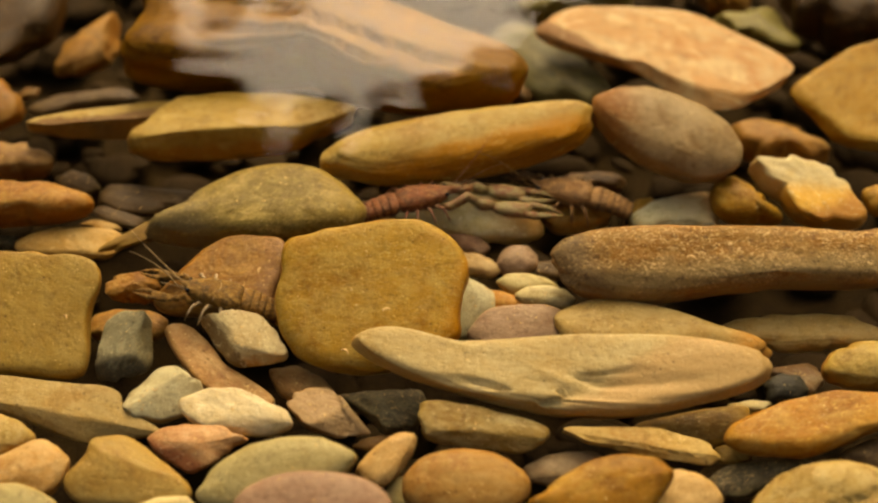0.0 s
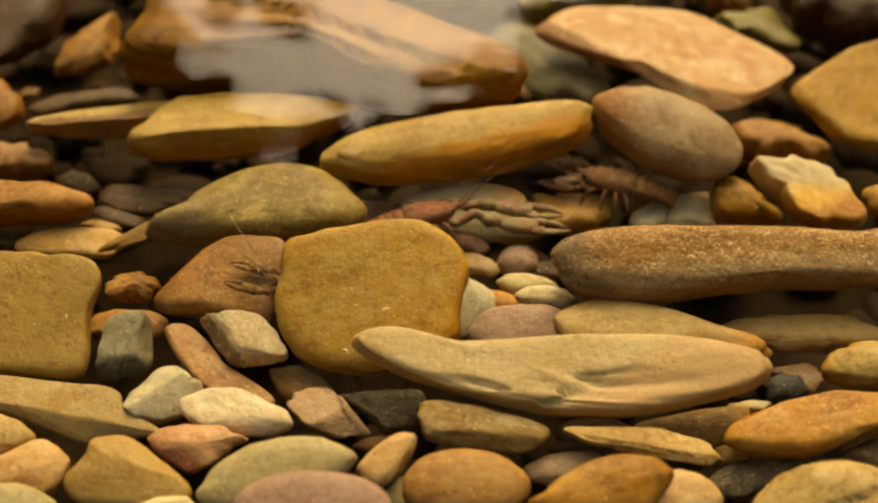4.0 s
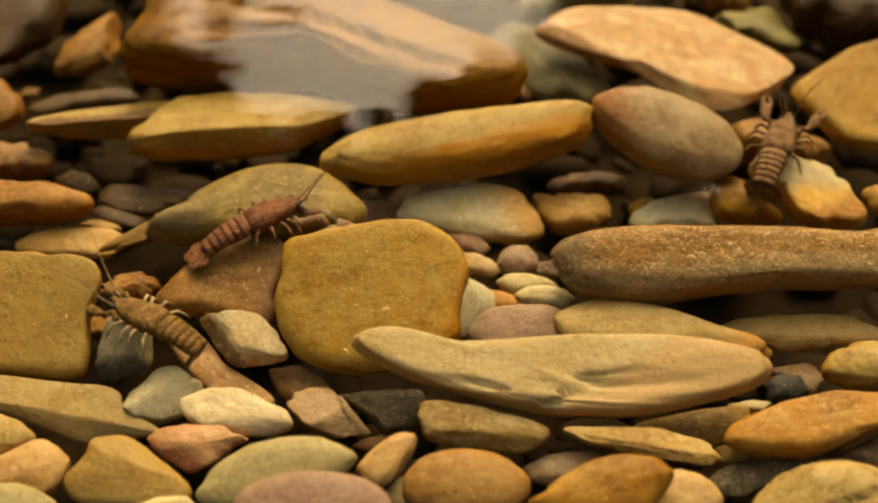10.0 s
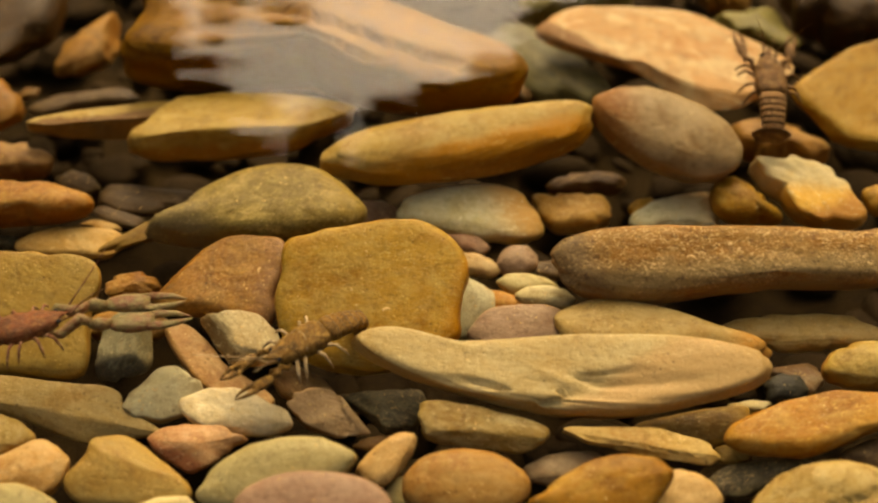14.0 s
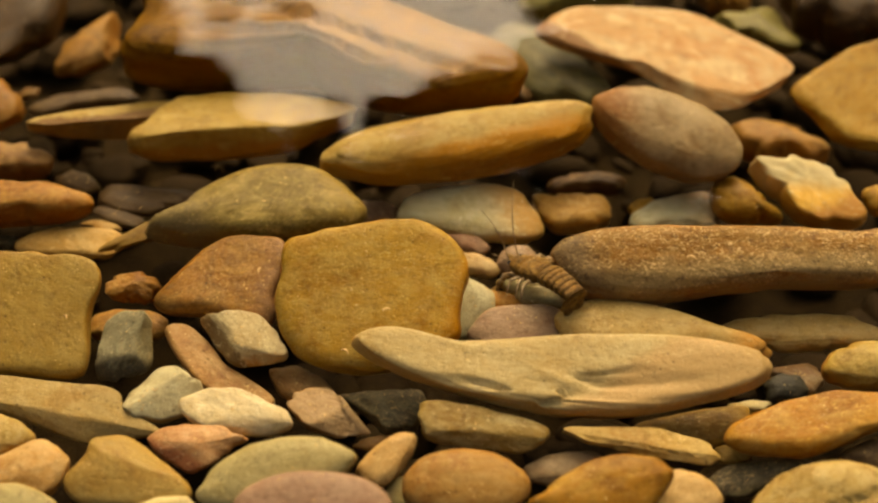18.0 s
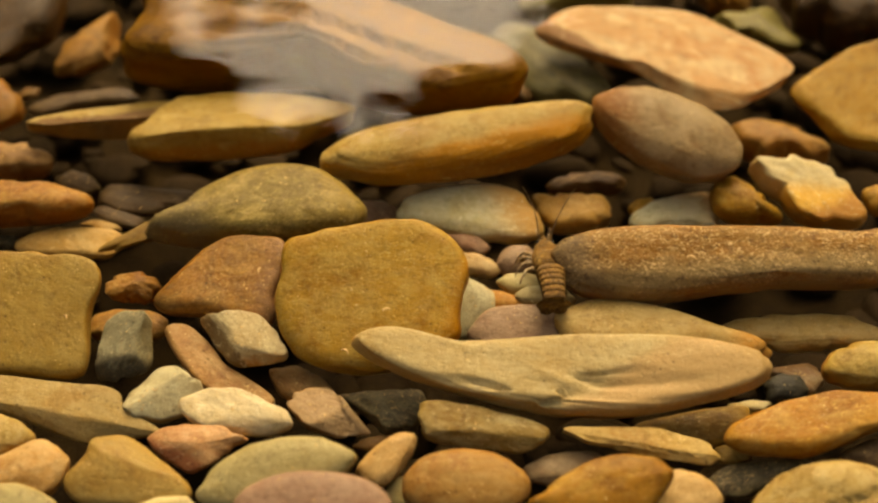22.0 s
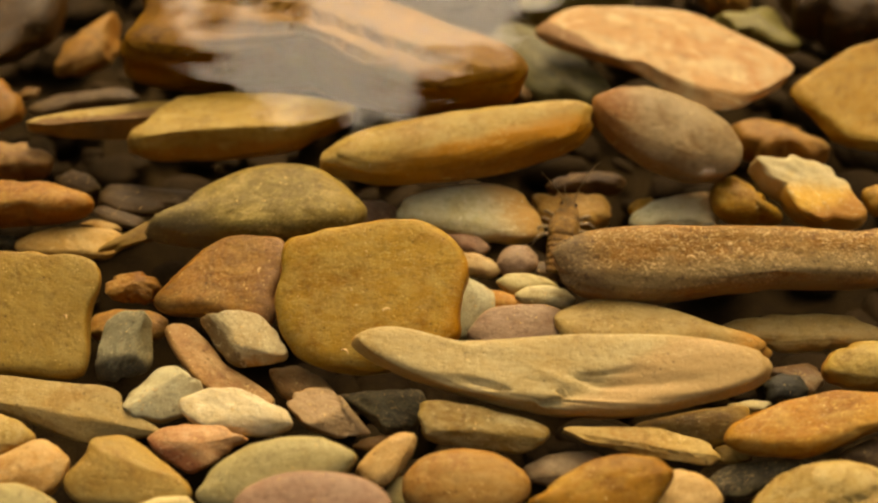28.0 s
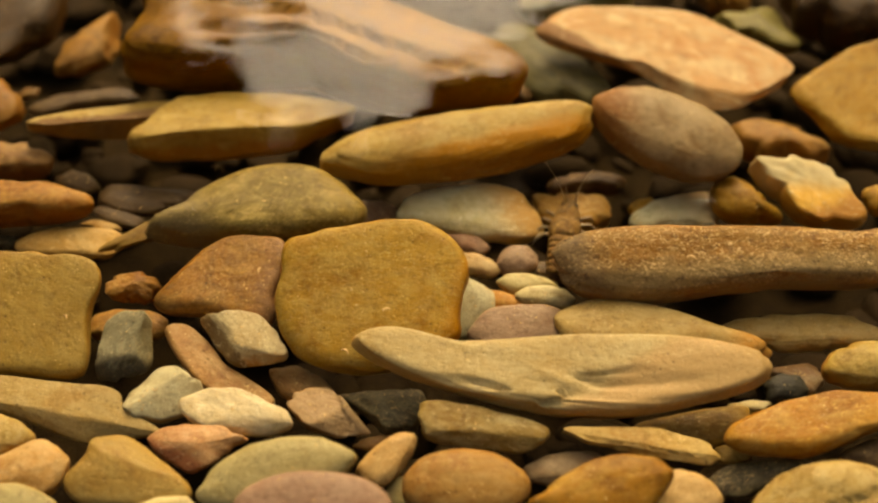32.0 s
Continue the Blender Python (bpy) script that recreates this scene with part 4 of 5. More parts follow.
# ---- sand grains and flakes of silt, which lie on the upper faces of the stones ----
def build_grains():
    rng = np.random.RandomState(21)
    tops = [ob for ob in scene.objects if ob.name.split(".")[0] in ("cobble", "flat_stone", "pebble") and ob.location.y < 0.08]
    verts, faces, base = [], [], 0
    for ob in tops:
        me, m = ob.data, np.array(ob.matrix_basis)
        co, no = np.empty(len(me.vertices) * 3), np.empty(len(me.vertices) * 3)
        me.vertices.foreach_get("co", co)
        me.vertex_normals.foreach_get("vector", no)
        co, no = co.reshape(-1, 3) @ m[:3, :3].T + m[:3, 3], no.reshape(-1, 3) @ m[:3, :3].T
        rich = 3.0 if "scurfy" in ob.get("label", "") else 1.0
        size = ob.dimensions.x * ob.dimensions.y
        open_side = np.flatnonzero(no[:, 2] > 0.55)
        if not len(open_side):
            continue
        heart = co[rng.choice(open_side)]
        for _ in range(int(rng.poisson(20000 * size * rich) * rng.uniform(0.5, 1.3))):
            i = rng.choice(open_side)
            if rng.uniform() > 0.3 + 0.7 * math.exp(-(np.linalg.norm(co[i] - heart) / 0.02) ** 2):
                continue
            r = 0.00017 * 2 ** rng.uniform(0, 1.8)
            p = np.array(((1, 0, 0), (0, 1, 0), (-1, 0, 0), (0, -1, 0), (0, 0, 0.4), (0, 0, -0.4))) * rng.uniform(0.5, 1.6, (6, 3)) * r
            lie = Vector(no[i]).to_track_quat("Z", "Y").to_matrix() @ Euler((0, 0, rng.uniform(0, 6.3))).to_matrix()
            verts.append(p @ np.array(lie).T + co[i] + no[i] * r * 0.15)
            faces += [[base + a for a in f] for f in ((0, 1, 4), (1, 2, 4), (2, 3, 4), (3, 0, 4), (1, 0, 5), (2, 1, 5), (3, 2, 5), (0, 3, 5))]
            base += 6
    me = mesh_of("sand_grains", np.concatenate(verts), faces, SAND, False)
    tagged(new("sand_grains", me), "pale sand grains and silt flakes lying on the stones", "sand", kind="stuff")


SAND = plain("sand", ((212, 178, 116), (178, 140, 80), (228, 200, 148)), 700, 0.6, 0.2)
build_grains()


# ---- the water's surface over the far stones, with small ripples, which slide to and fro with the flow ----
def build_water():
    n = Nodes("water")
    t = n.tree
    clear, shine, both, fres = n.node("ShaderNodeBsdfTransparent"), n.node("ShaderNodeBsdfGlossy"), n.node("ShaderNodeMixShader"), n.node("ShaderNodeFresnel")
    shine.inputs["Roughness"].default_value = 0.0
    fres.inputs[0].default_value = 1.333
    t.links.new(fres.outputs[0], both.inputs[0])
    t.links.new(clear.outputs[0], both.inputs[1])
    t.links.new(shine.outputs[0], both.inputs[2])
    t.links.new(both.outputs[0], t.nodes["Material Output"].inputs[0])
    rng = np.random.RandomState(3)
    nx, ny = 380, 150
    X, Y = np.meshgrid(np.linspace(-0.38, 0.38, nx), np.linspace(-0.165, 0.12, ny), indexing="ij")
    Z = 0 * X
    for i in range(22):
        wave = 0.032 * 2 ** rng.uniform(0, 2.0)
        a = rng.normal() * 0.7 + (0 if i % 2 else 1.6)
        k = 2 * math.pi / wave
        Z = Z + 0.0018 / k * np.sin(k * (X * math.cos(a) + Y * math.sin(a)) + rng.uniform(0, 6.3))
    for i in range(12):
        k, a = 2 * math.pi / rng.uniform(0.010, 0.026), rng.uniform(0, 6.3)
        Z = Z + 0.0011 / k * np.sin(k * (X * math.cos(a) + Y * math.sin(a)) + 0.8 * np.sin(23 * X - 31 * Y + i))
    i, j = np.meshgrid(np.arange(nx - 1), np.arange(ny - 1), indexing="ij")
    q = np.stack([i * ny + j, (i + 1) * ny + j, (i + 1) * ny + j + 1, i * ny + j + 1], -1).reshape(-1, 4).tolist()
    me = mesh_of("water_surface", np.stack([X, Y, Z], -1).reshape(-1, 3), q, n.mat)
    ob = new("water_surface", me)
    ob.visible_shadow = False
    ob.location = (0, 0, 0.135)
    return tagged(ob, "clear rippling water surface reflecting pale sky", "water", kind="structure")


water = build_water()


# ---- unseen wooded banks, added to shape the light and for the water to mirror: ahead the sky shows through one gap under the boughs ----
def in_gap(az, el):
    """The gap left between the unseen boughs to shape the mirrored patch of sky: wide below, its top leaning to one
    side.
    """
    if not 12 < el < 26.4:
        return False
    left = np.interp(el, (12, 20, 21.8, 23.6, 24.6, 25.1, 25.6, 26.4), (-11.8, -11.6, -11.2, -10.5, -9.6, -8.0, -6.0, -3.5))
    right = np.interp(el, (12, 20, 22.9, 23.7, 24.7, 25.8, 26.4), (7.0, 5.5, 3.6, 2.0, 0.4, -1.9, -3.4))
    return left < az < right


def build_trees():
    rng = np.random.RandomState(8)
    far = 7.0
    heads = (-20, 13) + tuple(h for h in range(-172, 180, 16) if h not in (-28, -12, 4, 20))
    clumps = {h: [] for h in heads}
    # crown heights steer the daylight: high on the left to shade it, low behind
    spots = [(az, el, 0.26, 46) for az in np.arange(-180, 180, 3.0) if abs(az) > 34 for el in np.arange(3, 9 if abs(az) > 90 else 40 if az < 0 else 24, 3.0)]
    spots += [(az, el, 0.17, 130) for az in np.arange(-34, 34.1, 1.6) for el in np.arange(3, 37, 1.6)]
    # added inside the gap to thin the mirrored sky
    twigs = [(-9.8, 21.6, 0.10, 34), (-8.4, 21.9, 0.11, 40), (-7.0, 21.6, 0.10, 34), (-5.6, 21.3, 0.09, 26)]
    for az, el, size, leaves in spots + twigs:
        a, e = az + rng.uniform(-0.7, 0.7), el + rng.uniform(-0.7, 0.7)
        if (az, el, size, leaves) not in twigs and any(in_gap(a + dx, e + dy) for dx, dy in ((0, 0), (1.0, 0), (-1.0, 0), (0, -1.0), (0, 1.0))):
            continue
        h = min(heads, key=lambda v: abs(v - a))
        d = far * rng.uniform(0.94, 1.1)
        clumps[h].append((d * math.sin(radians(a)), d * math.cos(radians(a)) - 0.67, -0.15 + d * math.tan(radians(e)), size, leaves))
    for h in heads:
        x, y = far * 1.1 * math.sin(radians(h)), far * 1.1 * math.cos(radians(h)) - 0.67
        z = float(ground_height(np.array(x), np.array(y))) - 0.1
        tree = tagged(new("tree"), "unseen dark green leafy tree, added to shape light and reflection", "tree", "trees on the banks")
        tree.location = (x, y, z)
        rings, nn = [], 10
        for s in np.linspace(0, 1, 9):
            r, ang = 0.2 * (1 - 0.75 * s) + 0.12 * (1 - s) ** 6, np.arange(nn) * 2 * np.pi / nn
            rings.append(np.stack([r * np.cos(ang) + 0.2 * math.sin(s * 3 + h), r * np.sin(ang) + 0.3 * s, 0 * ang + s * 9], -1))
        part("trunk", mesh_of("trunk", np.concatenate(rings), shell_faces(9, nn), BARK), tree)
        verts, faces = [], []
        for c in clumps[h]:
            *c, size, n = c
            v = rng.normal(size=(n, 3))
            v *= size * rng.uniform(0.3, 1, (n, 1)) / np.linalg.norm(v, axis=1, keepdims=True)
            s = size * rng.uniform(0.5, 0.85, (n, 1))
            u = rng.normal(size=(n, 3))
            u /= np.linalg.norm(u, axis=1, keepdims=True)
            w = np.cross(u, rng.normal(size=(n, 3)))
            w *= 0.5 / np.linalg.norm(w, axis=1, keepdims=True)
            mid = v + np.array(c) - (x, y, z)
            verts.append(np.stack([mid - u * s, mid - w * s, mid + u * s, mid + w * s], 1).reshape(-1, 3))
        p = np.concatenate(verts)
        part("crown", mesh_of("crown", p, np.arange(len(p)).reshape(-1, 4).tolist(), LEAF, False), tree)


build_trees()


# ---- crayfish: lengths in millimetres, head towards +x, feet at z 0 ----
def shell_material(name, main, dark, pale, gloss=0.4, bands=False):
    n = Nodes(name)
    col = n.mix(n.noise(120.0, 0.42, 0.58, 6, 0.65, None, 0.8), srgb(*main), srgb(*dark))
    col = n.mix(n.times(n.noise(260.0, 0.50, 0.62, 6, 0.7, (1, 1.6, 1), 0.6), 0.75), col, srgb(*pale))
    col = n.mix(n.times(n.noise(800.0, 0.56, 0.66, 4, 0.6), 0.55), col, srgb(*[v * 0.6 for v in dark]))
    if bands:
        # each ring of the tail has a dark hind edge
        co, cut, edge = n.node("ShaderNodeTexCoord"), n.node("ShaderNodeSeparateXYZ"), n.node("ShaderNodeMapRange")
        n.link(co.outputs["Object"], cut.inputs[0])
        n.link(cut.outputs[0], edge.inputs[0])
        edge.inputs[1].default_value, edge.inputs[2].default_value = -0.0036, -0.0050
        col = n.mix(n.times(edge.outputs[0], 0.45), col, srgb(*[v * 0.6 for v in dark]))
    n.bump(n.noise(520.0, 0.25, 0.75, 5, 0.65), 0.7, 0.0009)
    return n.done(col, 0.45, gloss)


def tube(path, radii, n=10, squash=1.0):
    """A limb: rings of n points along a path, its thickness across; squash flattens it upright."""
    p = np.array(path, float) / 1000
    r = np.array(radii, float) / 1000
    t = np.gradient(p, axis=0)
    t /= np.linalg.norm(t, axis=1, keepdims=True)
    side = np.cross(t, (0, 0, 1.0))
    bad = np.linalg.norm(side, axis=1) < 1e-3
    side[bad] = (0, 1, 0)
    side /= np.linalg.norm(side, axis=1, keepdims=True)
    up = np.cross(side, t)
    a = np.arange(n) * 2 * np.pi / n
    v = p[:, None] + r[:, None, None] * (np.cos(a)[None, :, None] * side[:, None] + squash * np.sin(a)[None, :, None] * up[:, None])
    return v.reshape(-1, 3), shell_faces(len(p), n)


def joined(*pieces):
    verts, faces, base = [], [], 0
    for v, f in pieces:
        verts.append(np.asarray(v))
        faces += [[i + base for i in q] for q in f]
        base += len(v)
    return np.concatenate(verts), faces


def carapace_shape():
    """The shield of head and chest: arched, flat below, a groove across its middle and a pointed beak."""
    xs = np.array([-1.0, 0.5, 3, 7, 11, 14.5, 16, 17.5, 20, 24, 28, 31, 33, 35, 37.5])
    wide = np.array([6.4, 8.4, 9.4, 10.0, 10.0, 9.4, 8.8, 9.0, 8.8, 7.8, 6.4, 5.0, 2.6, 1.5, 0.3])
    high = np.array([4.6, 6.2, 7.0, 7.5, 7.6, 7.3, 6.9, 7.2, 7.0, 6.3, 5.2, 4.2, 1.5, 0.9, 0.25])
    mid = np.array([8.5, 8.5, 8.5, 8.6, 8.7, 8.7, 8.7, 8.7, 8.8, 9.0, 9.2, 9.6, 11.8, 12.6, 13.4])
    a = np.arange(22) * 2 * np.pi / 22
    y = wide[:, None] * np.sign(np.cos(a)) * np.abs(np.cos(a)) ** 0.85
    z = mid[:, None] + 0.88 * high[:, None] * np.where(np.sin(a) > 0, np.abs(np.sin(a)) ** 0.8, -0.62 * np.abs(np.sin(a)) ** 0.6)
    v = np.stack([xs[:, None] + 0 * y, y, z], -1) / 1000
    return v.reshape(-1, 3), shell_faces(len(xs), 22)


def segment_shape(i, size):
    """One ring of the tail: arched above, with flaps that hang down at its sides."""
    a = np.arange(20) * 2 * np.pi / 20
    out = []
    for x, k in ((1.2, 0.70), (0.6, 0.86), (-1.5, 1.0), (-4.2, 1.04), (-5.6, 1.02), (-5.9, 0.90)):
        y = 8.4 * size * k * np.sign(np.cos(a)) * np.abs(np.cos(a)) ** 0.8
        up = 5.0 * size * k * np.abs(np.sin(a)) ** 0.85
        down = -3.6 * size * k * np.abs(np.sin(a)) ** 0.5 * (0.35 + 0.65 * np.abs(np.cos(a)) ** 0.7)
        out.append(np.stack([x + 0 * a, y, np.where(np.sin(a) > 0, up, down)], -1))
    return np.concatenate(out) / 1000, shell_faces(6, 20)


def blade(length, width, seed):
    p = stone_points(length / 2000, width / 2000, 0.0007, 0.0005, (1.0, 1.12, 1.1, 0.95, 0.8, 0.95, 1.1, 1.12), 0.9, 0.02, 0, seed, 20, 9)
    return p.reshape(-1, 3) + (-length / 2000, 0, 0), shell_faces(9, 20)


def crayfish(label, coat, ring_coat, claw_coat, limb_coat, scale, curl, spread, reach, grip=1.0, fan=1.0, droop=0.0, tuck=1.0):
    """One crayfish; curl bends its tail down (degrees a ring), spread opens its claws, reach stretches them ahead."""
    thing = tagged(new("crayfish"), label, "crayfish", "crayfish among the stones")
    black = EYE
    made = dict(legs=[], feelers=[], claws=[], rings=[], fans=[], pincers=[])
    part("carapace", mesh_of("carapace", *carapace_shape(), coat), thing)
    a = np.linspace(0.12, 0.88, 13) * math.pi
    seam = np.stack([15.6 - 3.2 * np.sin(a) ** 3, 9.1 * np.cos(a), 8.7 + 6.3 * np.sin(a) ** 0.85], -1)
    part("neck_seam", mesh_of("neck_seam", *tube(seam, 0.42 + 0 * a, 6), limb_coat), thing, "pale seam across the shell")
    at, bend = Vector((-1, 0, 8.3)) / 1000, 0.0
    for i in range(6):
        bend += curl
        turn = Euler((0, -radians(bend), 0)).to_matrix()
        m = Matrix.Translation(at) @ turn.to_4x4()
        me = mesh_of("tail_ring", *segment_shape(i, 1.0 - 0.045 * i), ring_coat)
        made["rings"].append(part("tail_ring", me, thing, m=m))
        at = at + turn @ Vector((-4.7 * tuck, 0, 0)) / 1000
    turn = Euler((0, -radians(bend * 0.9 + droop), 0)).to_matrix()
    for ang, ln, wd, up in ((0, 15, 8.5, 0.6), (30, 18, 9, 0.2), (-30, 18, 9, 0.2), (62, 18, 9, -0.3), (-62, 18, 9, -0.3)):
        m = Matrix.Translation(at + Vector((0, 0.09 * ang, up)) / 1000) @ turn.to_4x4() @ pose(0, 0, 0, 0, 0, ang * (0.75 + 0.25 * fan))
        made["fans"].append(part("tail_fan_blade", mesh_of("tail_fan_blade", *blade(ln * fan, wd * fan, 3), coat), thing, m=m))
    for s in (1, -1):
        # claws: arm, wrist, palm and two fingers
        shoulder = Vector((26, 6.5 * s, 5.5)) / 1000
        w = 9 + spread
        arm = joined(tube([(0, 0, 0), (4, 3 * s, 2), (11 * reach, (w - 3) * s, 4), (15 * reach, w * s, 3.5)], [1.6, 2.0, 2.6, 2.0], 12),
                     tube([(14 * reach, w * s, 3.5), (17 * reach, (w + 0.6) * s, 3), (22 * reach, w * s, 2)], [1.7, 3.1, 2.0], 12))
        claw = part("claw", mesh_of("claw", *arm, claw_coat), thing, m=Matrix.Translation(shoulder) @ Matrix.Scale(grip, 4))
        palm = tube([(0, 0, 0), (2.5, 0.6 * s, 0), (8, 0.8 * s, 0), (14, 0.2 * s, 0), (18, -0.4 * s, 0)], [1.8, 3.4, 4.7, 4.6, 3.2], 14, 0.62)
        p = part("palm", mesh_of("palm", *palm, claw_coat), claw, m=Matrix.Translation(Vector((21 * reach, w * s, 2)) / 1000) @ pose(0, 0, 0, 0, 4, -s * (6 + spread * 0.8)))
        finger = tube([(15, 2.6 * s, 0), (20, 3.2 * s, 0.2), (27, 2.2 * s, 0.4), (33, 0.2 * s, 0)], [2.3, 2.0, 1.4, 0.35], 10, 0.75)
        q = part("fixed_finger", mesh_of("fixed_finger", *finger, claw_coat), claw, m=p.matrix_basis.copy())
        finger = tube([(15, -2.6 * s, 0), (20, -3.6 * s, 0.2), (27, -2.8 * s, 0.3), (32.5, -0.9 * s, 0)], [2.0, 1.9, 1.3, 0.35], 10, 0.75)
        r = part("moving_finger", mesh_of("moving_finger", *finger, claw_coat), claw, m=p.matrix_basis.copy())
        made["pincers"] += [(v, s) for v in (p, q, r)]
        made["claws"].append(claw)
        for i, (x, dx, out) in enumerate(((21, 8, 12), (16, 4, 14), (11, -3, 14), (6, -8, 13))):
            hip = Vector((x, 6.2 * s, 5)) / 1000
            path = [(0, 0, 0), (dx * 0.3, out * 0.28 * s, 3.0), (dx * 0.62, out * 0.62 * s, 3.4), (dx * 0.85, out * 0.85 * s, -0.5), (dx, out * s, -4.6)]
            leg = part("leg", mesh_of("leg", *tube(path, [1.1, 1.15, 0.9, 0.7, 0.22], 8), limb_coat), thing, m=Matrix.Translation(hip))
            made["legs"].append((leg, hip, i, s))
        root = Vector((31, 2.8 * s, 9.6)) / 1000
        t = np.linspace(0, 1, 16)
        path = np.stack([6 + 34 * t, s * (1 + 3 * t + 9 * t ** 2), 26 * t ** 0.8], -1)
        path[0] = (0, 0, 0)
        feeler = part("antenna", mesh_of("antenna", *tube(path, 0.36 * (1 - t) ** 0.8 + 0.11, 6), limb_coat), thing, m=Matrix.Translation(root))
        made["feelers"].append((feeler, root, s))
        path = np.stack([14 * t, s * (0.4 + 3.5 * t), 5 * t ** 0.7], -1)
        part("antennule", mesh_of("antennule", *tube(path, 0.4 * (1 - t) + 0.12, 5), limb_coat), thing, m=Matrix.Translation(Vector((34, 1.3 * s, 9.6)) / 1000))
        eye = stone_points(0.0014, 0.0014, 0.0014, 0.0014, (1, 1, 1, 1), 1.0, 0.0, 0, 1, 12, 9)
        part("eye", mesh_of("eye", eye.reshape(-1, 3), shell_faces(9, 12), black), thing, "shiny black eye", Matrix.Translation(Vector((31.2, 4.3 * s, 11.6)) / 1000))
    thing.scale = (scale, scale, scale)
    return thing, made


EYE = plain("eye", ((12, 10, 8), (8, 7, 6), (20, 18, 14)), 200, 0.12, 0.6)
RED_SHELL = shell_material("red_shell", (126, 72, 40), (92, 54, 30), (150, 106, 66), 0.2)
RED_RING = shell_material("red_ring", (122, 72, 42), (96, 57, 33), (146, 100, 62), 0.2, True)
BROWN_RING = shell_material("brown_ring", (130, 96, 58), (106, 76, 44), (154, 120, 76), 0.16, True)
GREY_RING = shell_material("grey_brown_ring", (124, 90, 40), (90, 64, 28), (156, 122, 64), 0.16, True)
RED_CLAW = shell_material("olive_red_claw", (112, 100, 58), (112, 68, 36), (140, 128, 82))
BROWN_SHELL = shell_material("brown_shell", (126, 92, 56), (94, 66, 38), (164, 130, 86), 0.16)
GREY_SHELL = shell_material("grey_brown_shell", (116, 84, 36), (78, 56, 26), (162, 128, 70), 0.16)
LIMB = shell_material("limb", (176, 152, 110), (128, 104, 70), (206, 186, 148))
RED_LIMB = shell_material("red_limb", (124, 66, 40), (88, 52, 32), (176, 140, 104))
red = crayfish("reddish-brown crayfish with olive claws creeping over stones", RED_SHELL, RED_RING, RED_CLAW, RED_LIMB, 0.88, 4.0, -8.5, 1.1, 1.4, 1.05)
dark = crayfish("dark brown crayfish climbing over the pale stones", BROWN_SHELL, BROWN_RING, BROWN_SHELL, BROWN_SHELL, 0.95, 4.0, -3.0, 0.6, 0.72, 1.15, 78.0, 0.8)
grey = crayfish("grey-brown crayfish with pale legs among pebbles", GREY_SHELL, GREY_RING, GREY_SHELL, LIMB, 0.89, 5.0, -6.0, 0.75, 0.75, 1.05, 85.0, 0.85)


def shell_fragment(place, turn, odd):
    """A thin curled chip of shell, lying on a stone."""
    a = np.linspace(-1.2, 1.2 + 0.4 * odd, 12)
    path = np.stack([2.2 * np.sin(a), 1.5 * np.cos(a) - 1.2, 0.25 + 0.2 * np.cos(2 * a)], -1)
    ob = new("shell_fragment", mesh_of("shell_fragment", *tube(path, 0.22 + 0.28 * np.cos(a * 0.9).clip(0), 6, 0.6), CHIP))
    ob.matrix_basis = Matrix.Translation(place) @ pose(0, 0, 0, 28, 0, turn)
    return tagged(ob, "tiny curled pale shell chip lying on a stone", "shell", "shell chips")


CHIP = plain("chip", ((206, 172, 116), (176, 138, 82), (224, 198, 150)), 300, 0.5, 0.3)
for place, turn, odd in zip(((-0.0267, -0.0891, 0.0212), (-0.0472, -0.1034, 0.0057), (-0.0953, -0.0536, 0.0220), (0.1302, -0.0624, 0.0359), (-0.1897, -0.0894, 0.0169)), (20, -35, 80, 10, -60), (0, 1, 0, 1, 0)):
    shell_fragment(place, turn, odd)

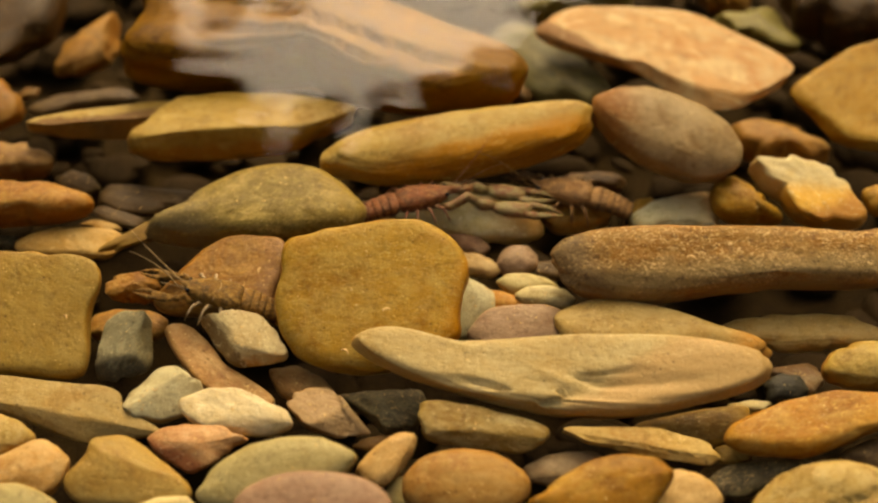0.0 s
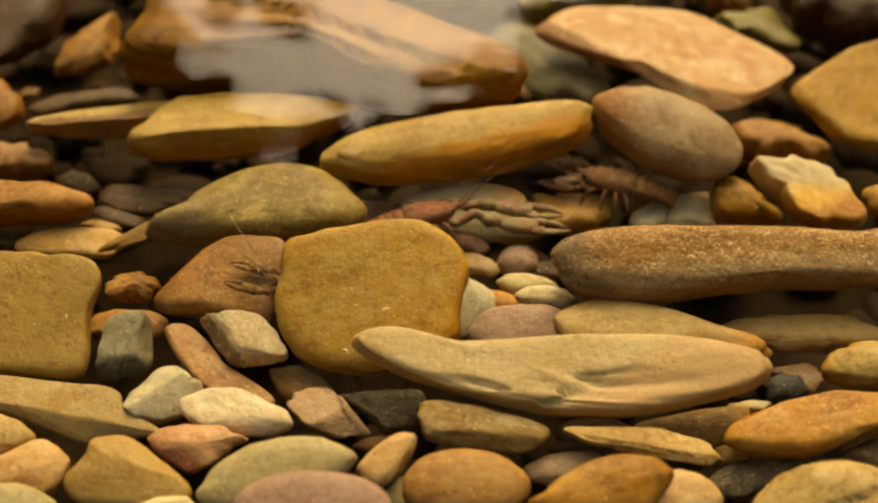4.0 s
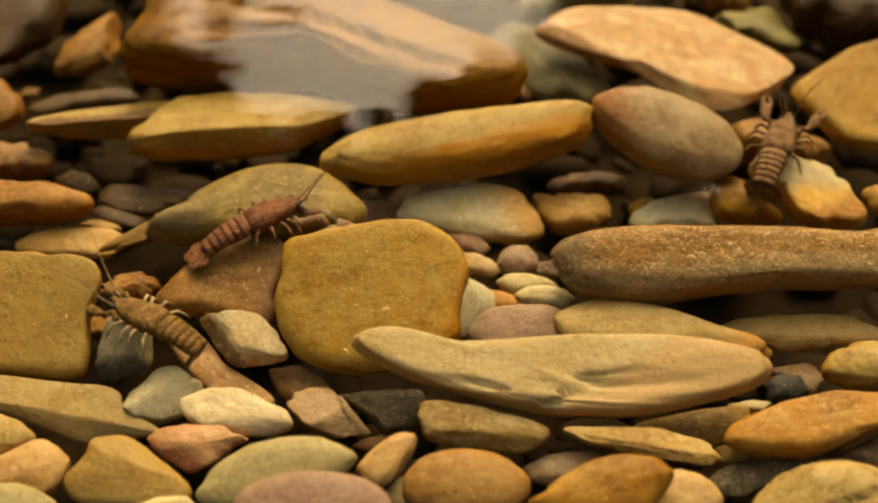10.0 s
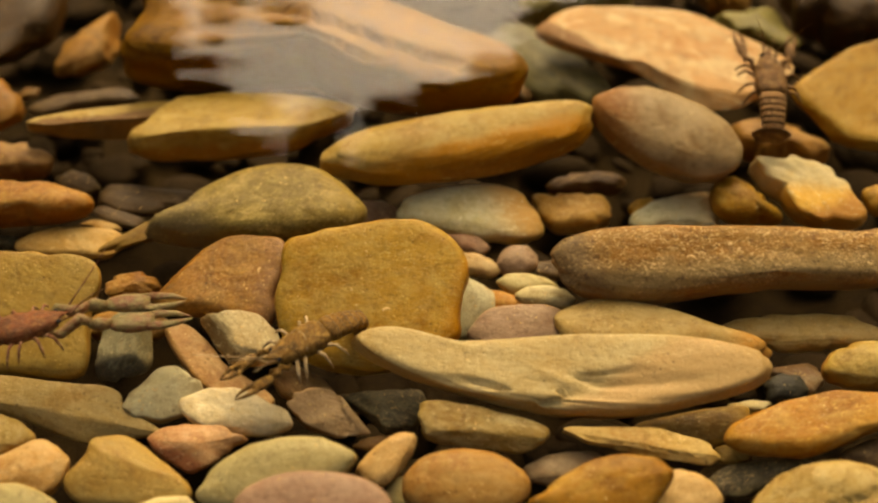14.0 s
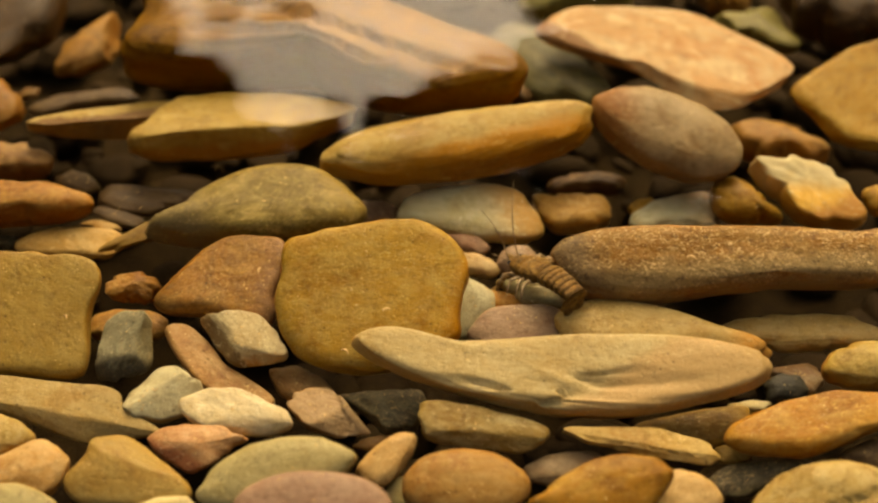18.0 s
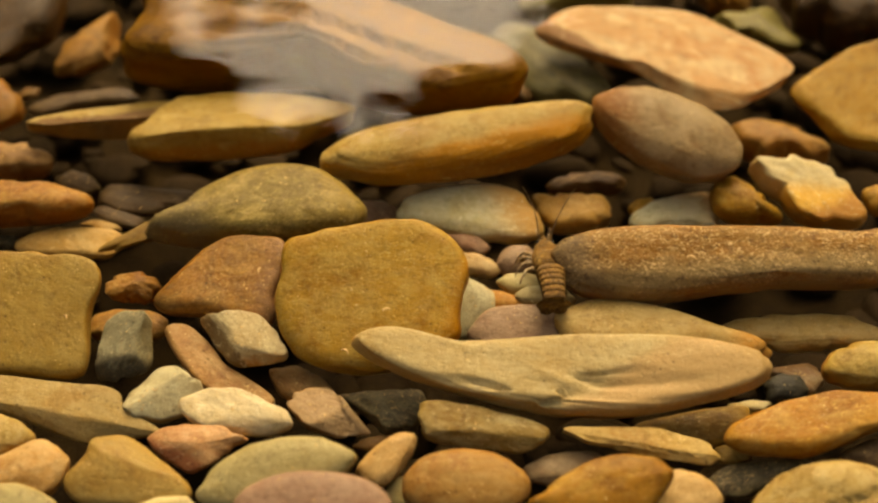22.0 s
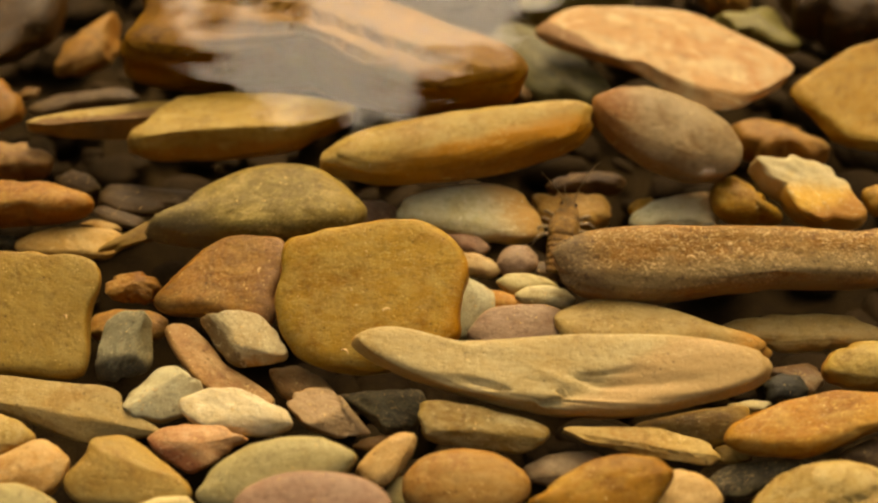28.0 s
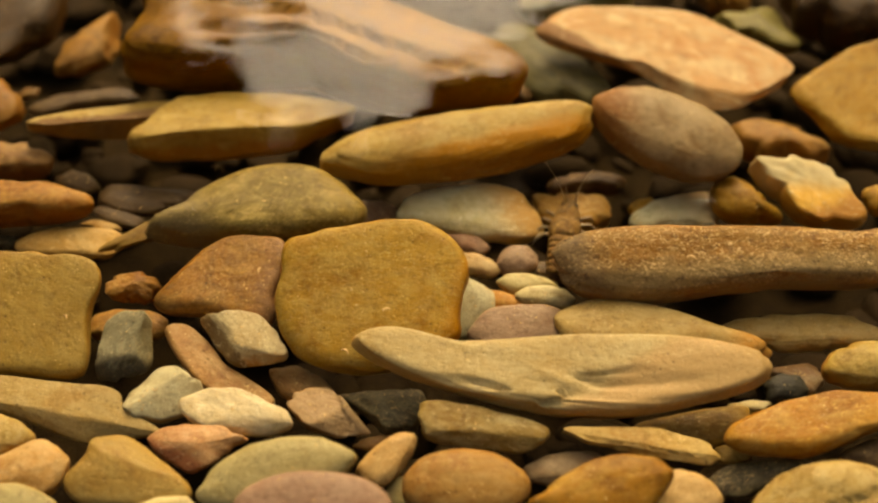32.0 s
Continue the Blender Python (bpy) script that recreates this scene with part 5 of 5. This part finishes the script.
RED_WAY = [
    (0, pose(-0.0228, 0.0017, 0.0249, 11.6, -3.1, 14.9)),
    (1.5, pose(-0.0243, 0.0005, 0.0247, 11.4, -3.7, 17.5)),
    (3.5, pose(-0.0180, -0.0062, 0.0181, 11.7, -4.5, 12.8)),
    (5.5, pose(-0.0274, -0.0014, 0.0191, 11.5, -5.1, 16.4)),
    (6.5, pose(-0.0320, -0.0035, 0.0207, 11.4, -5.5, 17.9)),
    (7, pose(-0.0380, -0.0103, 0.0224, 11.3, -3.9, 18.9)),
    (7.5, pose(-0.0520, -0.0127, 0.0290, 11.4, -5.3, 17.5)),
    (8, pose(-0.0701, -0.0194, 0.0357, 11.5, -5.0, 15.7)),
    (8.5, pose(-0.0897, -0.0266, 0.0363, 11.3, -8.4, 19.6)),
    (9, pose(-0.0893, -0.0304, 0.0345, 11.2, -10.7, 22.3)),
    (9.5, pose(-0.1060, -0.0280, 0.0329, 11.3, -7.0, 20.1)),
    (10, pose(-0.1017, -0.0314, 0.0312, 10.6, -8.7, 27.9)),
    (10.5, pose(-0.1205, -0.0331, 0.0313, 10.9, -9.2, 25.0)),
    (11, pose(-0.1426, -0.0466, 0.0290, 10.9, -12.4, 25.1)),
    (11.5, pose(-0.1700, -0.0716, 0.0267, 9.6, -1.3, 37.3)),
    (12, pose(-0.2021, -0.0952, 0.0248, 11.7, -2.7, 12.9)),
    (12.5, pose(-0.2092, -0.1008, 0.0236, 11.4, -3.6, 17.4)),
    (13, pose(-0.2108, -0.1049, 0.0217, 11.1, -2.8, 22.3)),
    (13.5, pose(-0.2128, -0.1083, 0.0199, 11.3, -0.6, 20.1)),
    (14, pose(-0.2147, -0.1139, 0.0177, 11.3, -2.3, 20.1)),
    (14.5, pose(-0.2468, -0.1141, 0.0166, 11.7, -2.5, 11.8)),
    (15.5, pose(-0.2815, -0.1039, 0.0066, 11.5, 0.0, 17.5)),
    (16.5, pose(-0.3136, -0.0922, -0.0053, 11.7, -2.8, 13.3)),
    (20, pose(-0.3387, -0.0851, -0.0140, 11.7, -2.8, 13.3)),
    (32, pose(-0.3387, -0.0851, -0.0140, 11.7, -2.8, 13.3)),
]
DARK_WAY = [
    (0, pose(0.0864, 0.0185, 0.0183, -11.6, -3.1, 165.2)),
    (1.5, pose(0.0951, 0.0251, 0.0196, -11.9, -1.2, 174.2)),
    (2.5, pose(0.1049, 0.0275, 0.0202, -11.8, -2.0, 170.3)),
    (3.5, pose(0.1146, 0.0283, 0.0214, -11.5, -1.6, 164.0)),
    (5.5, pose(0.0855, 0.0193, 0.0184, -11.3, -4.2, 159.8)),
    (6, pose(0.0734, 0.0191, 0.0184, -11.1, -4.6, 158.0)),
    (6.5, pose(0.0783, 0.0191, 0.0184, -11.0, -4.7, 157.0)),
    (7, pose(0.1237, 0.0171, 0.0210, -10.9, 0.3, 155.4)),
    (7.5, pose(0.1438, 0.0192, 0.0184, -11.9, -5.9, 172.6)),
    (8, pose(0.1579, 0.0091, 0.0183, -11.9, -19.7, 212.7)),
    (8.2, pose(0.1585, 0.0002, 0.0303, -3.1, -10.4, 148.5)),
    (8.35, pose(0.1589, -0.0062, 0.0345, 3.1, -3.8, 102.7)),
    (8.5, pose(0.1593, -0.0121, 0.0325, 9.0, 2.4, 59.9)),
    (9, pose(0.1709, -0.0048, 0.0388, 7.1, -11.9, 50.1)),
    (9.5, pose(0.1835, 0.0148, 0.0434, 5.2, -12.7, 64.3)),
    (10.5, pose(0.1907, 0.0257, 0.0436, 4.4, -5.4, 67.9)),
    (11.5, pose(0.1915, 0.0308, 0.0440, 2.7, -7.3, 78.4)),
    (12.5, pose(0.1926, 0.0314, 0.0455, 2.2, -6.7, 78.5)),
    (13, pose(0.1910, 0.0315, 0.0544, 1.8, -15.7, 84.3)),
    (13.5, pose(0.1932, 0.0456, 0.0628, 1.6, -22.7, 83.2)),
    (14, pose(0.1914, 0.0571, 0.0644, 2.0, -18.4, 86.3)),
    (14.5, pose(0.1861, 0.0495, 0.0698, -0.4, -18.6, 94.3)),
    (15.5, pose(0.1620, 0.0817, 0.0789, -1.2, -14.4, 100.0)),
    (16.5, pose(0.1317, 0.1237, 0.0905, -2.6, -12.1, 102.9)),
    (16.8, pose(0.1207, 0.1397, 0.0969, -2.7, -13.2, 103.5)),
    (17.1, pose(0.1088, 0.2170, 0.1044, -2.6, -10.4, 102.8)),
    (18, pose(0.0916, 0.2799, 0.1075, -2.1, -8.2, 100.1)),
    (20, pose(0.0695, 0.3700, 0.1063, -2.5, -8.2, 102.1)),
    (32, pose(0.0695, 0.3700, 0.1063, -2.5, -8.2, 102.1)),
]
GREY_WAY = [
    (0, pose(-0.1052, -0.0646, 0.0048, -12.2, -11.5, 176.3)),
    (1.5, pose(-0.0993, -0.0646, 0.0048, -12.2, -11.5, 176.3)),
    (2.5, pose(-0.0760, -0.0632, 0.0051, -12.2, -13.1, 173.2)),
    (3.5, pose(-0.0594, -0.0614, 0.0045, -12.3, -14.4, 174.4)),
    (5.5, pose(-0.0589, -0.0614, 0.0045, -12.3, -14.6, 174.3)),
    (8, pose(-0.0597, -0.0616, 0.0044, -12.3, -14.2, 174.8)),
    (8.5, pose(-0.1122, -0.0695, 0.0118, -11.1, -8.3, 158.0)),
    (9, pose(-0.1225, -0.0758, 0.0106, -11.1, 1.6, 160.3)),
    (9.5, pose(-0.1344, -0.0832, 0.0110, -10.9, 2.7, 154.7)),
    (10, pose(-0.1392, -0.0942, 0.0086, -10.2, -2.6, 148.4)),
    (10.5, pose(-0.1418, -0.0938, 0.0077, -10.4, -4.1, 150.5)),
    (11, pose(-0.1436, -0.1043, 0.0044, -11.3, -7.7, 160.4)),
    (11.5, pose(-0.1395, -0.1090, 0.0024, -11.5, -9.1, 163.1)),
    (12, pose(-0.1061, -0.1097, 0.0033, -12.0, -0.0, 180.0)),
    (12.5, pose(-0.0749, -0.1148, 0.0042, -12.0, 3.8, -177.6)),
    (13, pose(-0.0700, -0.1148, 0.0042, -12.0, 4.7, -175.9)),
    (13.5, pose(-0.0682, -0.1140, 0.0086, -12.1, 14.4, -170.6)),
    (14, pose(-0.0569, -0.1063, 0.0139, -11.7, 11.0, -145.5)),
    (14.5, pose(-0.0244, -0.0965, 0.0199, -11.7, 5.0, -160.8)),
    (15.5, pose(-0.0030, -0.0883, 0.0222, -11.7, -4.7, -165.8)),
    (16.5, pose(0.0230, -0.0711, 0.0227, -11.7, 2.6, -172.5)),
    (17, pose(0.0242, -0.0700, 0.0220, -11.8, 2.5, -172.4)),
    (17.5, pose(0.0466, -0.0639, 0.0166, -12.3, -14.1, -170.2)),
    (18, pose(0.0587, -0.0584, 0.0146, -10.1, 16.1, 123.0)),
    (18.5, pose(0.0585, -0.0634, 0.0172, -7.0, 17.2, 112.5)),
    (19.5, pose(0.0581, -0.0643, 0.0185, -5.9, 17.3, 104.2)),
    (20, pose(0.0584, -0.0647, 0.0185, -4.6, 15.8, 100.2)),
    (21, pose(0.0608, -0.0594, 0.0177, -3.6, 9.9, 96.4)),
    (22, pose(0.0589, -0.0550, 0.0154, -2.0, 7.5, 91.6)),
    (23.5, pose(0.0597, -0.0504, 0.0135, 0.7, 3.6, 86.7)),
    (24, pose(0.0610, -0.0427, 0.0115, 2.0, 1.5, 82.9)),
    (24.5, pose(0.0669, -0.0218, 0.0069, 1.8, -1.6, 79.5)),
    (25, pose(0.0665, -0.0100, 0.0070, 1.8, -8.0, 78.9)),
    (25.5, pose(0.0687, -0.0066, 0.0061, 2.1, -7.5, 78.2)),
    (27.5, pose(0.0687, -0.0065, 0.0060, 2.0, -7.6, 78.1)),
    (30, pose(0.0688, -0.0065, 0.0062, 2.1, -8.0, 77.8)),
    (32, pose(0.0691, -0.0071, 0.0060, 2.2, -7.5, 77.8)),
]


def swing(made, ways, seed, back=99.0):
    """The legs step while the crayfish goes, and the feelers wave a little all the time; from the time back on they lie back."""
    def pace(t):
        for (t0, m0), (t1, m1) in zip(ways, ways[1:]):
            if t0 <= t <= t1:
                return min(1.0, (m1.translation - m0.translation).length / (t1 - t0) / 0.02)
        return 0.0

    steps = [i * 0.2 for i in range(161)]
    for leg, hip, i, s in made["legs"]:
        rows = []
        for t in steps:
            k, ph = 0.12 + pace(t), t * 8.5 + i * 1.9 + (1.6 if s > 0 else 0)
            rows.append((t, Matrix.Translation(hip) @ pose(0, 0, 0, s * 5 * k * max(0.0, math.sin(ph)), 0, 13 * k * math.cos(ph))))
        walk(leg, rows)
    for feeler, root, s in made["feelers"]:
        rows = [(t, Matrix.Translation(root) @ pose(0, 0, 0, 0, -6 - 75 * min(1.0, max(0.0, (t - back) / 0.8)) + 9 * math.sin(t * 1.3 + s + seed), 10 * math.sin(t * 0.9 + 2 * s + seed))) for t in steps[::2] + [32.0]]
        walk(feeler, rows)


def drift():
    """The ripples' way: a slow run to and fro with the flow."""
    rows = []
    for i in range(81):
        t = i * 0.4
        rows.append((t, pose(0.045 * math.sin(t * 0.61) + 0.018 * math.sin(t * 1.7 + 1), 0.03 * math.sin(t * 0.83 + 2) + 0.012 * math.sin(t * 2.1), 0.135)))
    return rows


def motions():
    walk(red[0], RED_WAY)
    walk(dark[0], DARK_WAY)
    walk(grey[0], GREY_WAY)
    for claw in red[1]["claws"]:
        home = claw.matrix_basis.copy()
        rows = [(t, home @ pose(0, 0, 0, 0, dip, a)) for t, dip, a in ((0.0, 4, -16), (7.2, 4, -16), (8.2, 20, -44), (10.4, 20, -44), (11.0, 4, -28), (11.5, 0, -24), (12.0, 0, -14), (14.0, 0, -8), (32.0, 0, -8))]
        walk(claw, rows)
    for pincer, s in red[1]["pincers"]:
        home = pincer.matrix_basis.copy()
        rows = [(t, home @ pose(0, 0, 0, 0, -a * 0.1, s * a)) for t, a in ((0.0, 0), (7.2, 0), (8.0, -12), (10.4, -12), (11.0, 0), (32.0, 0))]
        walk(pincer, rows)
    swing(red[1], RED_WAY, 0)
    swing(dark[1], DARK_WAY, 2, 8.2)
    swing(grey[1], GREY_WAY, 4, 17.4)
    for claw, s in zip(grey[1]["claws"], (1, -1)):
        home = claw.matrix_basis.copy()
        fold = home @ pose(0, 0, 0, 0, 38, s * 34)
        walk(claw, [(0.0, home), (17.2, home), (18.2, fold), (32.0, fold)])
    for claw, s in zip(dark[1]["claws"], (1, -1)):
        home = claw.matrix_basis.copy()
        bent = home @ pose(0, 0, 0, 0, -6, s * 16)
        walk(claw, [(0.0, home), (8.0, home), (9.5, bent), (32.0, bent)])
    walk(water, drift())


motions()
